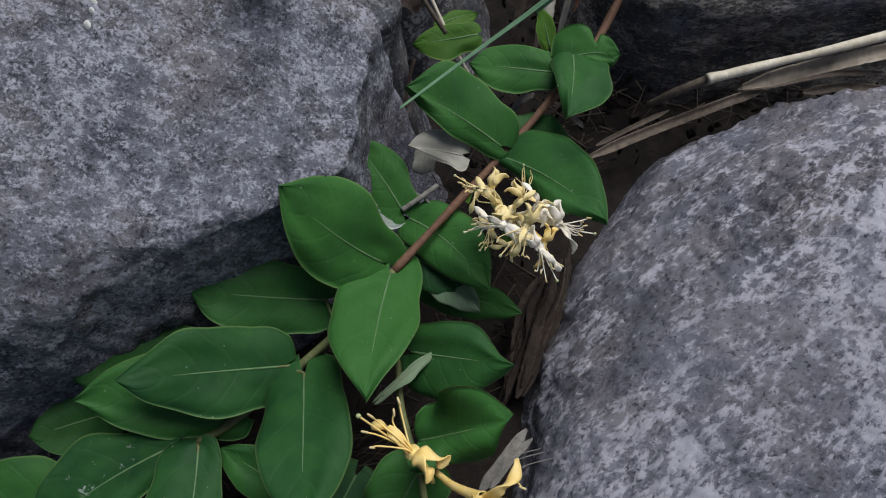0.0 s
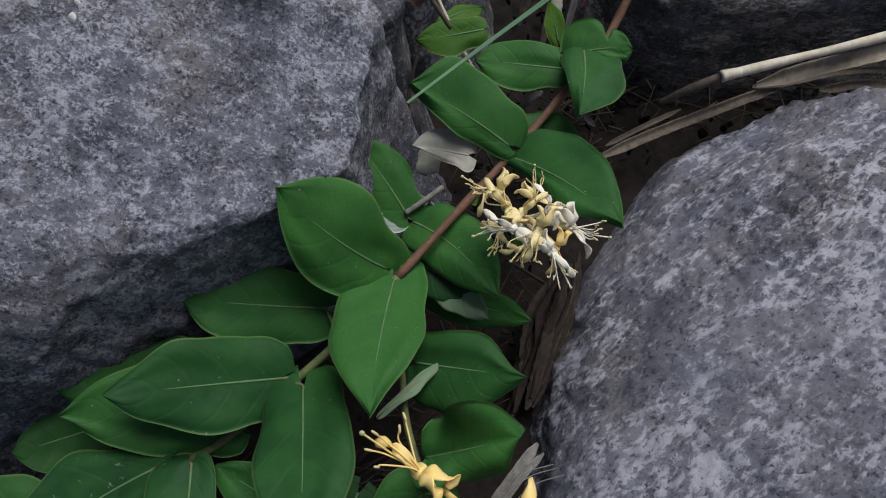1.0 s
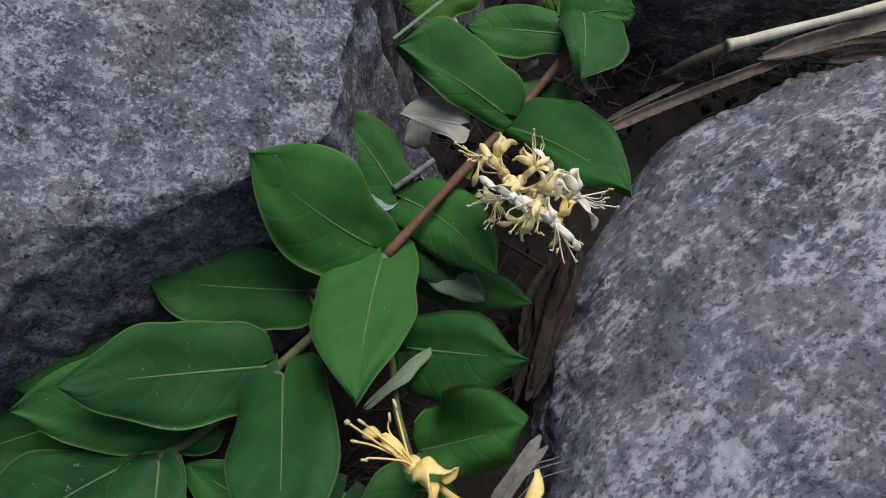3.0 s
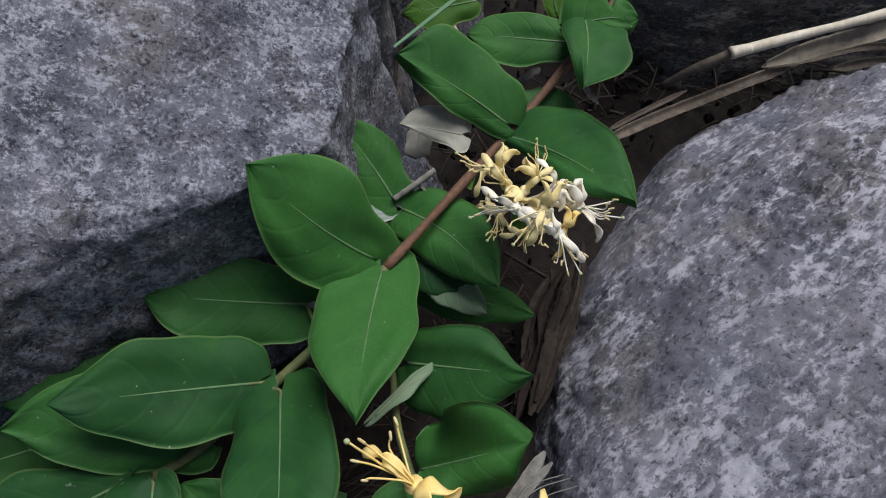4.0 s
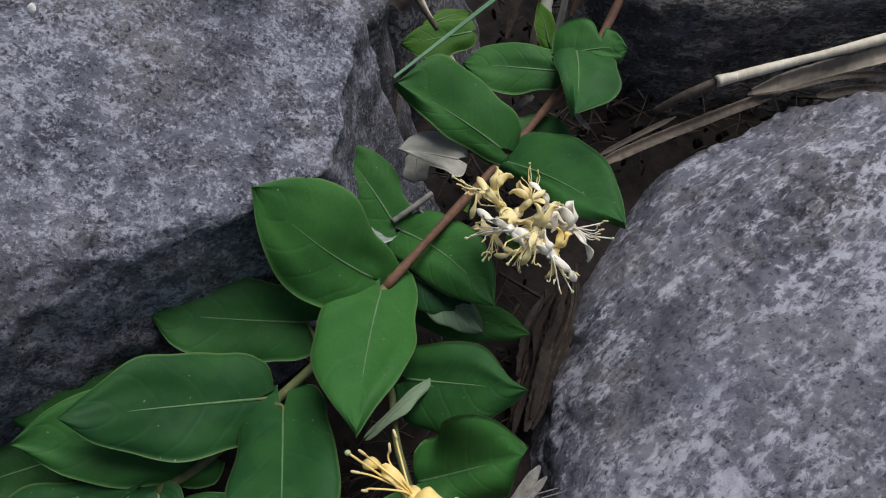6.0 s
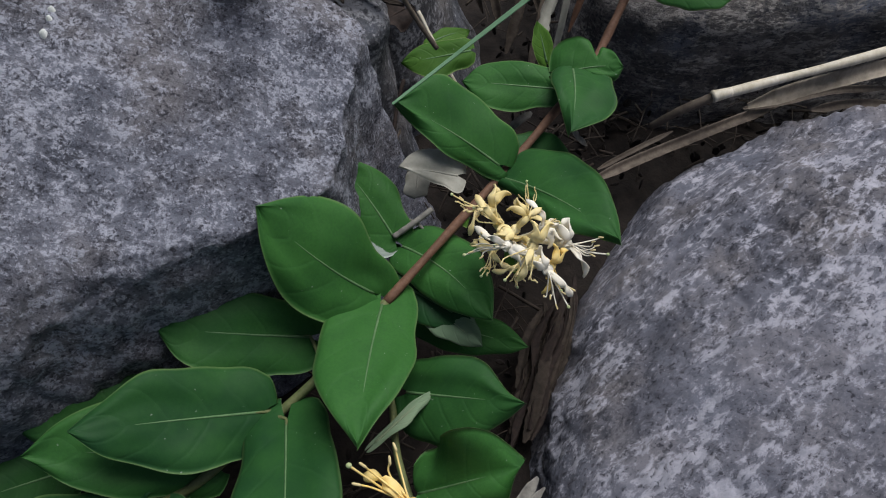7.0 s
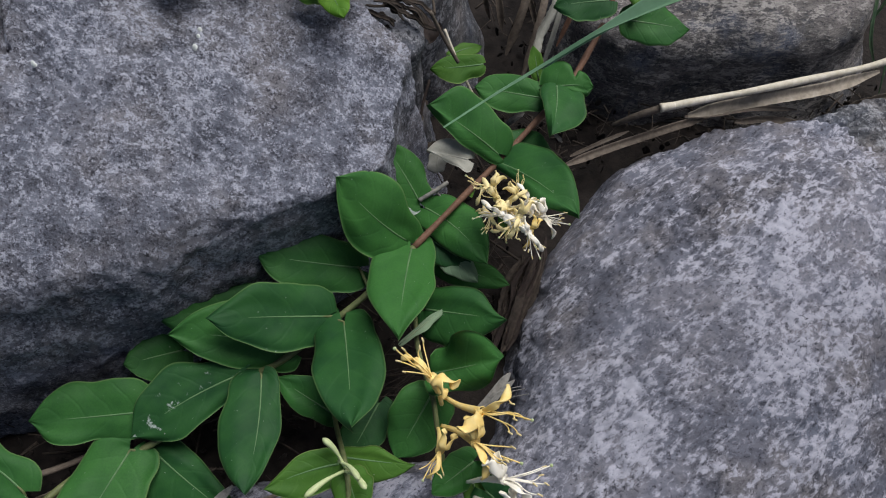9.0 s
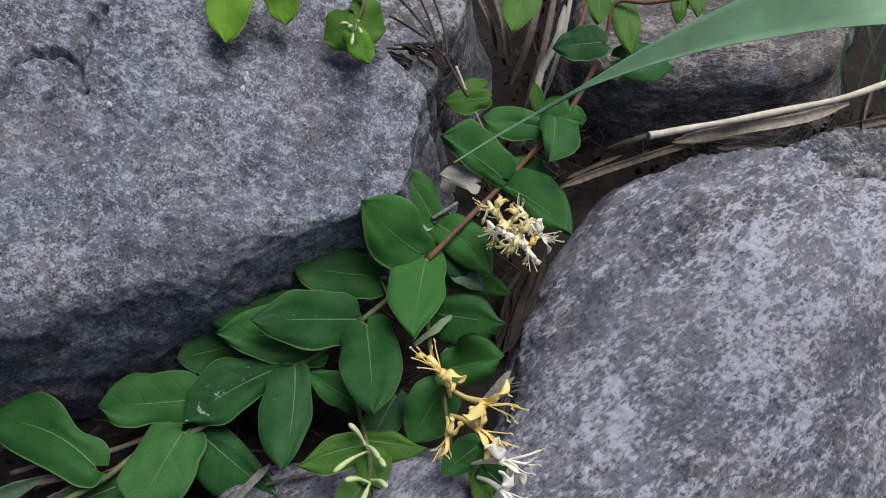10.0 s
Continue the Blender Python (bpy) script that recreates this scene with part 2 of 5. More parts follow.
def boulder(name, label, outline, top, low, mat, seed, batter=0.03, edge=0.02, rough=0.006, around=420, cracks=(), ledge=0.0, lumps=0.0, grain=0.0, sharp=None, flank=None):
    """A stone: a rounded outline (x, y) of its upper rim, a top surface top(x, y), sides that widen downwards to the level low. sharp: the rounding of the rim on its +x side; flank: how far the +x side slopes out."""
    loop = outline[-1:] + outline + outline[:2]
    fine = spline(loop, 60)[60:-60]
    reach = [0.0]
    for a, b in zip(fine, fine[1:]):
        reach.append(reach[-1] + (b - a).length)
    want = np.linspace(0, reach[-1], around, endpoint=False)
    rim = [Vector(q) for q in zip(*(np.interp(want, reach, [v[c] for v in fine]) for c in range(3)))]
    mid = sum(rim, Vector((0, 0, 0))) / around
    rows = []
    for k in range(34):
        rows.append(("side", k / 34))
    for k in range(14):
        rows.append(("edge", k / 14))
    for k in range(140):
        rows.append(("top", k / 140))
    verts = []
    off = Vector((seed * 3.1, seed * 1.7, seed * 2.3))
    round_rim = edge
    for kind, s in rows:
        for p in rim:
            out = (p - mid).normalized()
            lean = batter * (1 + 2.5 * max(0.0, out.x))
            if sharp is not None:
                w = max(0.0, min(1.0, (out.x - 0.72) / 0.2))
                edge = round_rim + (sharp - round_rim) * w * w * (3 - 2 * w)
                lean = batter + flank * w * max(0.0, min(1.0, (out.y + 0.32) / 0.36)) + 0.03 * max(0.0, min(1.0, -out.x / 0.3))
            zr = top(p.x, p.y) - edge
            if kind == "side":
                q = p + out * (lean * (1 - s) ** 1.5 + ledge * (math.exp(-((s - 0.45) / 0.16) ** 2) - 0.7 * math.exp(-((s - 0.82) / 0.13) ** 2)))
                q.z = low + (zr - low) * s
            elif kind == "edge":
                w = s * math.pi / 2
                q = p - out * edge * 1.15 * (1 - math.cos(w))
                q.z = zr + (top(q.x, q.y) - zr) * math.sin(w)
            else:
                q = (p - out * edge * 1.15).lerp(mid, s)
                q.z = top(q.x, q.y)
            big = noise.noise(q * 14 + off)
            fine = noise.fractal(q * 45 + off, 0.9, 2.1, 5)
            chip = abs(noise.noise(q * 28 + off * 2))
            d = rough * (1.1 * big + 0.42 * fine - 0.5 * chip)
            if lumps:
                g = Vector((0.84 * q.x + 0.54 * q.y, 1.7 * (0.84 * q.y - 0.54 * q.x), q.z))
                w = noise.voronoi(g * 75 + off, distance_metric="DISTANCE")[0]
                d += lumps * (min(0.55, w[1] - w[0]) - 0.25) * max(0.0, min(1.0, 0.55 + 1.6 * noise.noise(q * 11 + off)))
            d += grain * noise.fractal(q * 170 + off, 0.8, 2.1, 3)
            for (x0, y0, x1, y1, wide, deep) in cracks:
                a, b = Vector((x0, y0)), Vector((x1, y1))
                f = max(0.0, min(1.0, (q.xy - a).dot(b - a) / (b - a).length_squared))
                gap = (q.xy - a.lerp(b, f)).length + 0.003 * noise.noise(q * 60)
                d -= deep * max(0.0, 1 - abs(gap) / wide)
            n = out if kind == "side" else (out * math.cos(s * 1.57) + Vector((0, 0, math.sin(s * 1.57))) if kind == "edge" else Vector((0, 0, 1)))
            verts.append(q + n * d)
    n = around
    faces = [(r * n + k, r * n + (k + 1) % n, (r + 1) * n + (k + 1) % n, (r + 1) * n + k) for r in range(len(rows) - 1) for k in range(n)]
    faces.append(tuple((len(rows) - 1) * n + k for k in range(n)))
    me = bpy.data.meshes.new(name)
    me.from_pydata([tuple(v) for v in verts], [], faces)
    me.materials.append(mat)
    me.shade_smooth()
    return tagged(new(name, me), label, "boulder", "boulders of the bank")


def leaf(plant, base, tip, width, roll=0.0, fold=0.12, droop=0.06, wave=0.05, bend=0.0, curl=0.0, pointed=0.3, young=False, stalk=None, label="", name="leaf", front=None, backs=None, seed=0, notch=0.0, rib_mat=None, heart=0.16, over=None, under=None):
    """One ovate leaf: blade with an upper and a lower face, midrib and stalk. over, under: how broad its two halves are at five stations from base to tip."""
    rnd = random.Random(hash((round(base[0] * 1e4), round(tip[1] * 1e4), seed)))
    b, t = Vector(base), Vector(tip)
    axis = t - b
    size = axis.length
    axis /= size
    nrm = Vector((0, -0.42, 0.9))
    nrm = (nrm - nrm.dot(axis) * axis).normalized()
    nrm = Matrix.Rotation(radians(roll), 3, axis) @ nrm
    side = nrm.cross(axis)
    ph, fr = rnd.uniform(0, 6.3), rnd.uniform(7, 11)
    lopsided = rnd.uniform(-0.06, 0.06)
    knots = [(rnd.uniform(0.45, 0.85), rnd.uniform(-0.06, 0.07), rnd.uniform(0.07, 0.13)) for _ in range(4)]

    def breadth(u, marks):
        xs, ys = (0.0, 0.05, 0.25, 0.45, 0.65, 0.85, 1.0), (0.0, *marks, 0.0)
        if u < 0.05:
            return marks[0] * math.sqrt(max(0.0, 1 - (1 - u / 0.05) ** 2))
        k = max(j for j in range(1, 6) if xs[j] <= u)
        slope = [(ys[j + 1] - ys[j - 1]) / (xs[j + 1] - xs[j - 1]) if j < 6 else (ys[6] - ys[5]) / 0.15 for j in (k, k + 1)]
        w = xs[k + 1] - xs[k]
        s = (u - xs[k]) / w
        return max(0.0, (2 * s ** 3 - 3 * s * s + 1) * ys[k] + (s ** 3 - 2 * s * s + s) * w * slope[0] + (3 * s * s - 2 * s ** 3) * ys[k + 1] + (s ** 3 - s * s) * w * slope[1])

    def at(u, v, lift=0.0):
        marks = (over if v > 0 else under) or (0.72, 0.97, 1.0, 0.92 - 0.3 * pointed, 0.62 - 0.5 * pointed)
        h = width / 2 * breadth(u, marks)
        ripple = 0.3 if over else 1.0
        h *= 1 + ripple * (0.05 * math.sin(fr * u + ph + (1.7 if v > 0 else 0)) + 0.03 * math.sin(21 * u + ph * 2 + 3 * (v > 0)))
        for c, a, w in knots[:2] if v > 0 else knots[2:]:
            h *= 1 + ripple * a * math.exp(-((u - c) / w) ** 2)
        h *= 1 + ripple * (lopsided if v > 0 else -lopsided)
        if notch and v > 0:
            h *= 1 - notch * math.exp(-((u - 0.55) / 0.06) ** 2)
        y = h * v
        x = size * (u - heart * abs(v) ** 1.5 * (1 - u) ** 5)
        z = fold * abs(y) * (1 - 0.5 * abs(v)) - droop * size * (u * u - u) * 1.4 
        z += wave * width * v * v * math.sin(fr * 0.9 * u + ph + (2.2 if v > 0 else 0))
        z -= 0.06 * width * v ** 4
        z += 0.002 * width * math.cos((u - 0.25 * abs(v)) * 40) * min(1, 3 * abs(v)) * (1 - abs(v))
        z += 0.05 * width * noise.noise(Vector((2.6 * u + 9 * ph, 1.6 * v, ph))) * min(1.0, 2.5 * abs(v))
        if curl:
            w = max(0.0, (v if curl > 0 else -v) - 0.25) / 0.75
            z += abs(curl) * width * 0.5 * w * w
            y *= 1 - 0.35 * abs(curl) * w * w
        y += bend * size * (u * (1 - u)) * 2
        return b + axis * x + side * y + nrm * (z + lift)

    nu, nv = 40, 18
    bm = bmesh.new()
    lay = bm.loops.layers.uv.new("UVMap")
    us = [1 - (1 - i / nu) ** 1.15 for i in range(nu + 1)]
    us[0], us[-1] = 0.001, 0.999
    us[1:2] = [0.006, 0.016, 0.030]
    nu = len(us) - 1
    grids = []
    for lift in (0.0, -0.00035):
        grids.append([[bm.verts.new(at(u, 2 * j / nv - 1, lift)) for j in range(nv + 1)] for u in us])
    def face(vs, uvs, index):
        f = bm.faces.new(vs)
        f.material_index = index
        for l, q in zip(f.loops, uvs):
            l[lay].uv = q
    for i in range(nu):
        for j in range(nv):
            q = [(us[i], j / nv), (us[i + 1], j / nv), (us[i + 1], (j + 1) / nv), (us[i], (j + 1) / nv)]
            g = grids[0]
            face((g[i][j], g[i + 1][j], g[i + 1][j + 1], g[i][j + 1]), q, 0)
            g = grids[1]
            face((g[i][j], g[i][j + 1], g[i + 1][j + 1], g[i + 1][j]), [q[0], q[3], q[2], q[1]], 1)
    for j in (0, nv):
        for i in range(nu):
            face((grids[0][i][j], grids[1][i][j], grids[1][i + 1][j], grids[0][i + 1][j]), [(us[i], j / nv)] * 4, 0)
    front = front or (LEAF_YOUNG if young else LEAF)
    blade = part(name, bm, (front, backs or LEAF_BACK), plant, label)
    rib = [at(0.90 * k / 16, 0.0, 0.0001 - 0.00045 * (k / 16) ** 3) for k in range(17)]
    part("midrib", tube(bmesh.new(), rib, lambda s: 0.00052 * (1.05 - s) ** 1.1 + 0.00008, 6, 0.6, nrm), rib_mat or (LEAF_BACK if front is LEAF_BACK else VEIN), blade)
    if stalk:
        q = Vector(stalk)
        part("leaf_stalk", tube(bmesh.new(), spline([q, q.lerp(b, 0.5) + Vector((0, 0, 0.001)), b, at(0.05, 0)], 5), lambda s: 0.0011 - 0.0006 * s, 7), STEM_GREEN, blade)
    return blade


def strap(bm, points, width, normal, thick=0.0006, cupped=0.25, ends=0.5):
    """A petal: a narrow rounded strap along points, thick and cupped."""
    n = len(points)
    rows = []
    for i, p in enumerate(points):
        d = (points[min(i + 1, n - 1)] - points[max(i - 1, 0)]).normalized()
        s = d.cross(normal)
        s = s.normalized() if s.length > 1e-5 else d.orthogonal().normalized()
        m = s.cross(d)
        u = i / (n - 1)
        w = width / 2 * (ends + (1 - ends) * min(1.0, u * 1.6)) * math.sqrt(max(0.02, 1 - max(0.0, (u - 0.78) / 0.22) ** 2))
        rows.append([bm.verts.new(p + s * w * math.cos(a) + m * (thick * math.sin(a) + cupped * w * math.cos(a) ** 2)) for a in (2 * math.pi * k / 10 for k in range(10))])
    for r0, r1 in zip(rows, rows[1:]):
        for k in range(10):
            bm.faces.new((r0[k], r0[(k + 1) % 10], r1[(k + 1) % 10], r1[k]))
    bm.faces.new(rows[0][::-1])
    bm.faces.new(rows[-1])


def flower(plant, foot, mouth, mat, seed, size=1.0, spread=1.0, lip=None, reach=1.0, aim=None, label="", broad=1.0):
    """A honeysuckle flower: tube from foot to mouth, an upper lip of lobes, a curled lower lip, five stamens and a style."""
    rnd = random.Random(seed)
    f, m = Vector(foot), Vector(mouth)
    d = (m - f).normalized()
    up = Vector(lip) if lip else Vector((0, -0.4, 0.9))
    up = up - up.dot(d) * d
    up = up.normalized() if up.length > 1e-4 else d.orthogonal().normalized()
    sd = d.cross(up)
    body = part("flower", tube(bmesh.new(), spline([f, f.lerp(m, 0.5) + up * 0.001 * size, m, m + d * 0.002 * size], 6), lambda s: (0.0010 + 0.0016 * s ** 1.6) * size, 10), mat, plant, label)
    k = 0.001 * size
    # upper lip: two broad rounded lobes, bent back
    bm = bmesh.new()
    for a in (-0.5, 0.5):
        ln = rnd.uniform(0.85, 1.1)
        pts = [m - d * k, m + d * 2.5 * k + (up * 1.8 + sd * 1.0 * a) * k, m + d * 5 * k + (up * 4.6 + sd * 3.2 * a) * k,
               m + d * (5.0 - 2.5 * spread) * k + (up * (6.5 + 2.5 * spread) * ln + sd * 5.6 * a) * k, m + d * (3.4 - 3.5 * spread) * k + (up * (7.5 + 3.0 * spread) * ln + sd * 6.4 * a) * k]
        strap(bm, spline(pts, 5), 4.3 * k * broad, d * 0.8 - up, 0.55 * k, -0.18, 0.6)
    part("upper_lip", bm, mat, body)
    bm = bmesh.new()
    pts = [m - d * k, m + d * 3.5 * k - up * 2.0 * k, m + d * 8 * k - up * 5 * k + sd * rnd.uniform(-1.5, 1.5) * k, m + d * (10 - 2 * spread) * k - up * (8 + 4 * spread) * k, m + d * (9 - 4.5 * spread) * k - up * (9.5 + 6 * spread) * k]
    strap(bm, spline(pts, 6), 3.0 * k * broad, up, 0.55 * k, 0.2, 0.6)
    part("lower_lip", bm, mat, body)
    go = Vector(aim).normalized() if aim else d
    for i in range(5):
        a = -1.0 + i * 0.5 + rnd.uniform(-0.15, 0.15)
        ln = rnd.uniform(13, 19) * k * reach
        w = (go + sd * 0.55 * a + up * rnd.uniform(-0.25, 0.25)).normalized()
        end = m + d * 1.5 * k + w * ln + up * rnd.uniform(-1.5, 2.0) * k
        line = spline([m, m + (d * 0.6 + w * 0.4) * ln * 0.4, m + d * k + w * ln * 0.75 + (sd * rnd.uniform(-1.6, 1.6) - up * rnd.uniform(0.3, 1.8)) * k, end], 5)
        fil = part("stamen", tube(bmesh.new(), line, 0.00027 * size, 6), mat, body)
        q = (end - line[-3]).normalized()
        tilt = (q.cross(sd) * rnd.uniform(0.4, 1.0) + q).normalized()
        part("anther", tube(bmesh.new(), [end - tilt * 1.3 * k, end - tilt * 0.8 * k, end + tilt * 0.8 * k, end + tilt * 1.3 * k], lambda s: 0.0002 * size + 0.00022 * size * math.sin(s * 3.1), 6), ANTHER, fil)
    ln = 22 * k * reach
    end = m + (go + up * rnd.uniform(-0.2, 0.25) + sd * rnd.uniform(-0.3, 0.3)).normalized() * ln
    sty = part("style", tube(bmesh.new(), spline([m, m.lerp(end, 0.5) - up * k, end], 7), 0.00031 * size, 6), mat, body)
    bm = bmesh.new()
    bmesh.ops.create_uvsphere(bm, u_segments=10, v_segments=7, radius=0.00075 * size, matrix=Matrix.Translation(end))
    for v in bm.verts:
        v.co += (v.co - end) * 0.2 * noise.noise(v.co * 900)
    part("stigma", bm, BUD, sty)
    return body


def bud(plant, foot, end, mat=None, thick=0.0016):
    f, e = Vector(foot), Vector(end)
    line = spline([f, f.lerp(e, 0.5) + Vector((0.0006, 0.0012, 0.002)), e], 9)
    return part("flower_bud", tube(bmesh.new(), line, lambda s: thick * (0.42 + 0.58 * max(0.0, (s - 0.35) / 0.65) ** 0.8) * math.sqrt(max(0.05, 1 - max(0, (s - 0.78) / 0.22) ** 2)), 9), mat or BUD, plant)


def blade_of(name, label, points, width, mat, category, normal=(0, -0.4, 0.9), fold=0.2, group="", torn=0.0, thick=0.0004):
    """A long flat blade (reed leaf, dry strip) that tapers along points; width is a function of 0..1."""
    line = spline(points, 12)
    n = len(line)
    bm = bmesh.new()
    up = Vector(normal)
    tops, lows = [], []
    for i, p in enumerate(line):
        d = (line[min(i + 1, n - 1)] - line[max(i - 1, 0)]).normalized()
        s = d.cross(up).normalized()
        m = s.cross(d)
        w = width(i / (n - 1)) / 2
        row = []
        for j in range(7):
            v = j / 3 - 1
            e = 1 + torn * noise.noise(Vector((i * 0.9, v * 3, w * 900)))
            row.append(p + s * w * v * e + m * fold * w * (abs(v) - 0.5))
        tops.append([bm.verts.new(q) for q in row])
        lows.append([bm.verts.new(q - m * thick) for q in row])
    for i in range(n - 1):
        for j in range(6):
            bm.faces.new((tops[i][j], tops[i][j + 1], tops[i + 1][j + 1], tops[i + 1][j]))
            bm.faces.new((lows[i][j], lows[i + 1][j], lows[i + 1][j + 1], lows[i][j + 1]))
        for j in (0, 6):
            bm.faces.new((tops[i][j], tops[i + 1][j], lows[i + 1][j], lows[i][j]))
    return tagged(part(name, bm, mat), label, category, group)


def stalk_of(name, label, points, radius, mat, category, group=""):
    return tagged(part(name, tube(bmesh.new(), spline(points, 10), radius, 9), mat), label, category, group)


# ---- ground and boulders ----
def make_ground():
    bm = bmesh.new()
    n = 150
    # fine in the cleft, wide at the horizon
    pos = [math.copysign(0.55 * abs(k) + 3000 * max(0.0, abs(k) - 0.8) ** 4 / 0.2 ** 4, k) for k in (2 * i / n - 1 for i in range(n + 1))]
    grid = []
    for y in pos:
        row = []
        for x in pos:
            p = Vector((x, y + 0.2, 0))
            near = max(0.0, 1 - p.length / 0.8)
            p.z = 0.012 + near * (0.010 * noise.noise(p * 22) + 0.006 * noise.fractal(p * 80, 0.9, 2.1, 4))
            row.append(bm.verts.new(p))
        grid.append(row)
    for i in range(n):
        for j in range(n):
            bm.faces.new((grid[i][j], grid[i][j + 1], grid[i + 1][j + 1], grid[i + 1][j]))
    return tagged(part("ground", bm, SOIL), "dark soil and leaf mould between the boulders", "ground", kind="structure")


make_ground()

def right_top(x, y):
    return 0.113 - 0.072 * x + 0.008 * y - 2.767 * x * x - 2.115 * y * y + 2.864 * x * y


def right_shoulder(x, y):
    """The domed top of the rounded boulder: a low shelf along its back, a steep flank towards the cleft."""
    yy = max(-0.13, min(0.19, y - 0.1))
    rise = max(0.0, min(1.0, (yy - 0.05) / 0.09))
    dome = right_top(max(-0.2, min(0.12, x - 0.2)), yy) + 0.014 * rise * rise * (3 - 2 * rise)
    shelf = 0.047 + 0.04 * (x - 0.2) - 1.2 * max(0.0, 0.25 - y)
    body = 0.5 * (dome + shelf + math.hypot(dome - shelf, 0.008))
    flank = 0.068 - 2.2 * (-0.824 * (x - 0.095) + 0.566 * (y - 0.185))
    return max(-0.02, 0.5 * (body + flank - math.hypot(body - flank, 0.009)))


boulder("boulder", "large grey granite boulder with a flat speckled top",
        [(-0.44, 0.030, 0), (-0.34, 0.047, 0), (-0.259, 0.070, 0), (-0.190, 0.101, 0), (-0.131, 0.134, 0), (-0.085, 0.160, 0), (-0.056, 0.178, 0), (-0.043, 0.191, 0), (-0.039, 0.205, 0), (-0.036, 0.235, 0), (-0.031, 0.260, 0), (-0.037, 0.270, 0), (-0.062, 0.283, 0), (-0.088, 0.325, 0), (-0.15, 0.44, 0), (-0.3, 0.5, 0), (-0.46, 0.42, 0), (-0.5, 0.2, 0)],
        lambda x, y: 0.190 + 0.30 * (y - 0.232) - 0.27 * (x + 0.147) - 0.35 * (x + 0.147) ** 2, 0.0, GRANITE_LEFT, 1, 0.006, 0.022, 0.006, 760,
        ((-0.279, 0.200, -0.275, 0.217, 0.0036, 0.0110),
         (-0.275, 0.217, -0.266, 0.226, 0.0036, 0.0110),
         (-0.266, 0.226, -0.249, 0.229, 0.0036, 0.0110),
         (-0.249, 0.229, -0.242, 0.225, 0.0036, 0.0110),
         (-0.242, 0.225, -0.238, 0.212, 0.0036, 0.0110),
         (-0.238, 0.212, -0.248, 0.209, 0.0036, 0.0110),
         (-0.248, 0.209, -0.256, 0.201, 0.0036, 0.0110),
         (-0.242, 0.225, -0.238, 0.244, 0.0036, 0.0090),
         (-0.238, 0.244, -0.238, 0.256, 0.0036, 0.0090),
         (-0.238, 0.256, -0.233, 0.264, 0.0036, 0.0090),
         (-0.230, 0.216, -0.198, 0.192, 0.0040, 0.0022),), 0.0012, 0.0, 0.0014, 0.0035, 0.035)
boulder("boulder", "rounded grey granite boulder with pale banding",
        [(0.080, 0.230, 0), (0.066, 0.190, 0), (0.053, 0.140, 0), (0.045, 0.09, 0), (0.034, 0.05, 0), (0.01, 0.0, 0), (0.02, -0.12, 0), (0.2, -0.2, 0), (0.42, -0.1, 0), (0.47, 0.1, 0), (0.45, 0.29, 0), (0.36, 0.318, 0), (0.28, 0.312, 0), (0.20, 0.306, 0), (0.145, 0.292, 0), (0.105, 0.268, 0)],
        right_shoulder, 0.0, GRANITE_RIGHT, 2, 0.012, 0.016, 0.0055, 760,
        ((0.064, 0.088, 0.073, 0.093, 0.0018, 0.0020),
         (0.163, 0.086, 0.177, 0.045, 0.0025, 0.0018),
         (0.177, 0.045, 0.196, 0.014, 0.0025, 0.0018),
         (0.223, 0.110, 0.209, 0.064, 0.0060, 0.0030),
         (0.209, 0.064, 0.189, 0.045, 0.0060, 0.0030),), 0.0, 0.0050, 0.0012)
boulder("boulder", "brownish granite boulder behind the reed stalks",
        [(0.115, 0.372, 0), (0.18, 0.352, 0), (0.27, 0.360, 0), (0.335, 0.385, 0), (0.37, 0.45, 0), (0.36, 0.56, 0), (0.24, 0.62, 0), (0.13, 0.55, 0), (0.10, 0.44, 0)],
        lambda x, y: 0.105 + 0.25 * (y - 0.37) - 0.6 * (x - 0.24) ** 2, 0.0, GRANITE_BACK, 3, 0.012, 0.016, 0.006, 360)
boulder("boulder", "dull grey stone behind the dry twigs",
        [(-0.08, 0.375, 0), (-0.025, 0.35, 0), (0.002, 0.385, 0), (0.0, 0.45, 0), (-0.06, 0.5, 0), (-0.10, 0.44, 0)],
        lambda x, y: 0.13 + 0.12 * (y - 0.35), 0.0, GRANITE_DARK, 4, 0.01, 0.012, 0.005, 200)
boulder("boulder", "low grey shoulder of stone under the dead twigs",
        [(-0.10, 0.318, 0), (-0.066, 0.288, 0), (-0.036, 0.277, 0), (-0.022, 0.290, 0), (-0.024, 0.315, 0), (-0.045, 0.345, 0), (-0.09, 0.37, 0)],
        lambda x, y: 0.152 + 0.15 * (y - 0.30) - 0.2 * (x + 0.04), 0.0, GRANITE_DARK, 7, 0.006, 0.008, 0.006, 220)
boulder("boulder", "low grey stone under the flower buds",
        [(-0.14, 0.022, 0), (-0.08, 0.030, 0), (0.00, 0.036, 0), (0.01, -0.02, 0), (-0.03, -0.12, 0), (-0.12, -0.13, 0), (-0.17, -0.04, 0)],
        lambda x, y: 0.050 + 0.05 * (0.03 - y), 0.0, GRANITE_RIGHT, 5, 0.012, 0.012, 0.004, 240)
boulder("boulder", "broken grey rock corner beside the reed stalks",
        [(0.285, 0.300, 0), (0.35, 0.278, 0), (0.41, 0.275, 0), (0.42, 0.32, 0), (0.37, 0.34, 0), (0.32, 0.325, 0)],
        lambda x, y: 0.072 + 0.1 * (x - 0.36), 0.0, GRANITE_DARK, 6, 0.01, 0.006, 0.011, 260, (), 0.0, 0.006, 0.001)


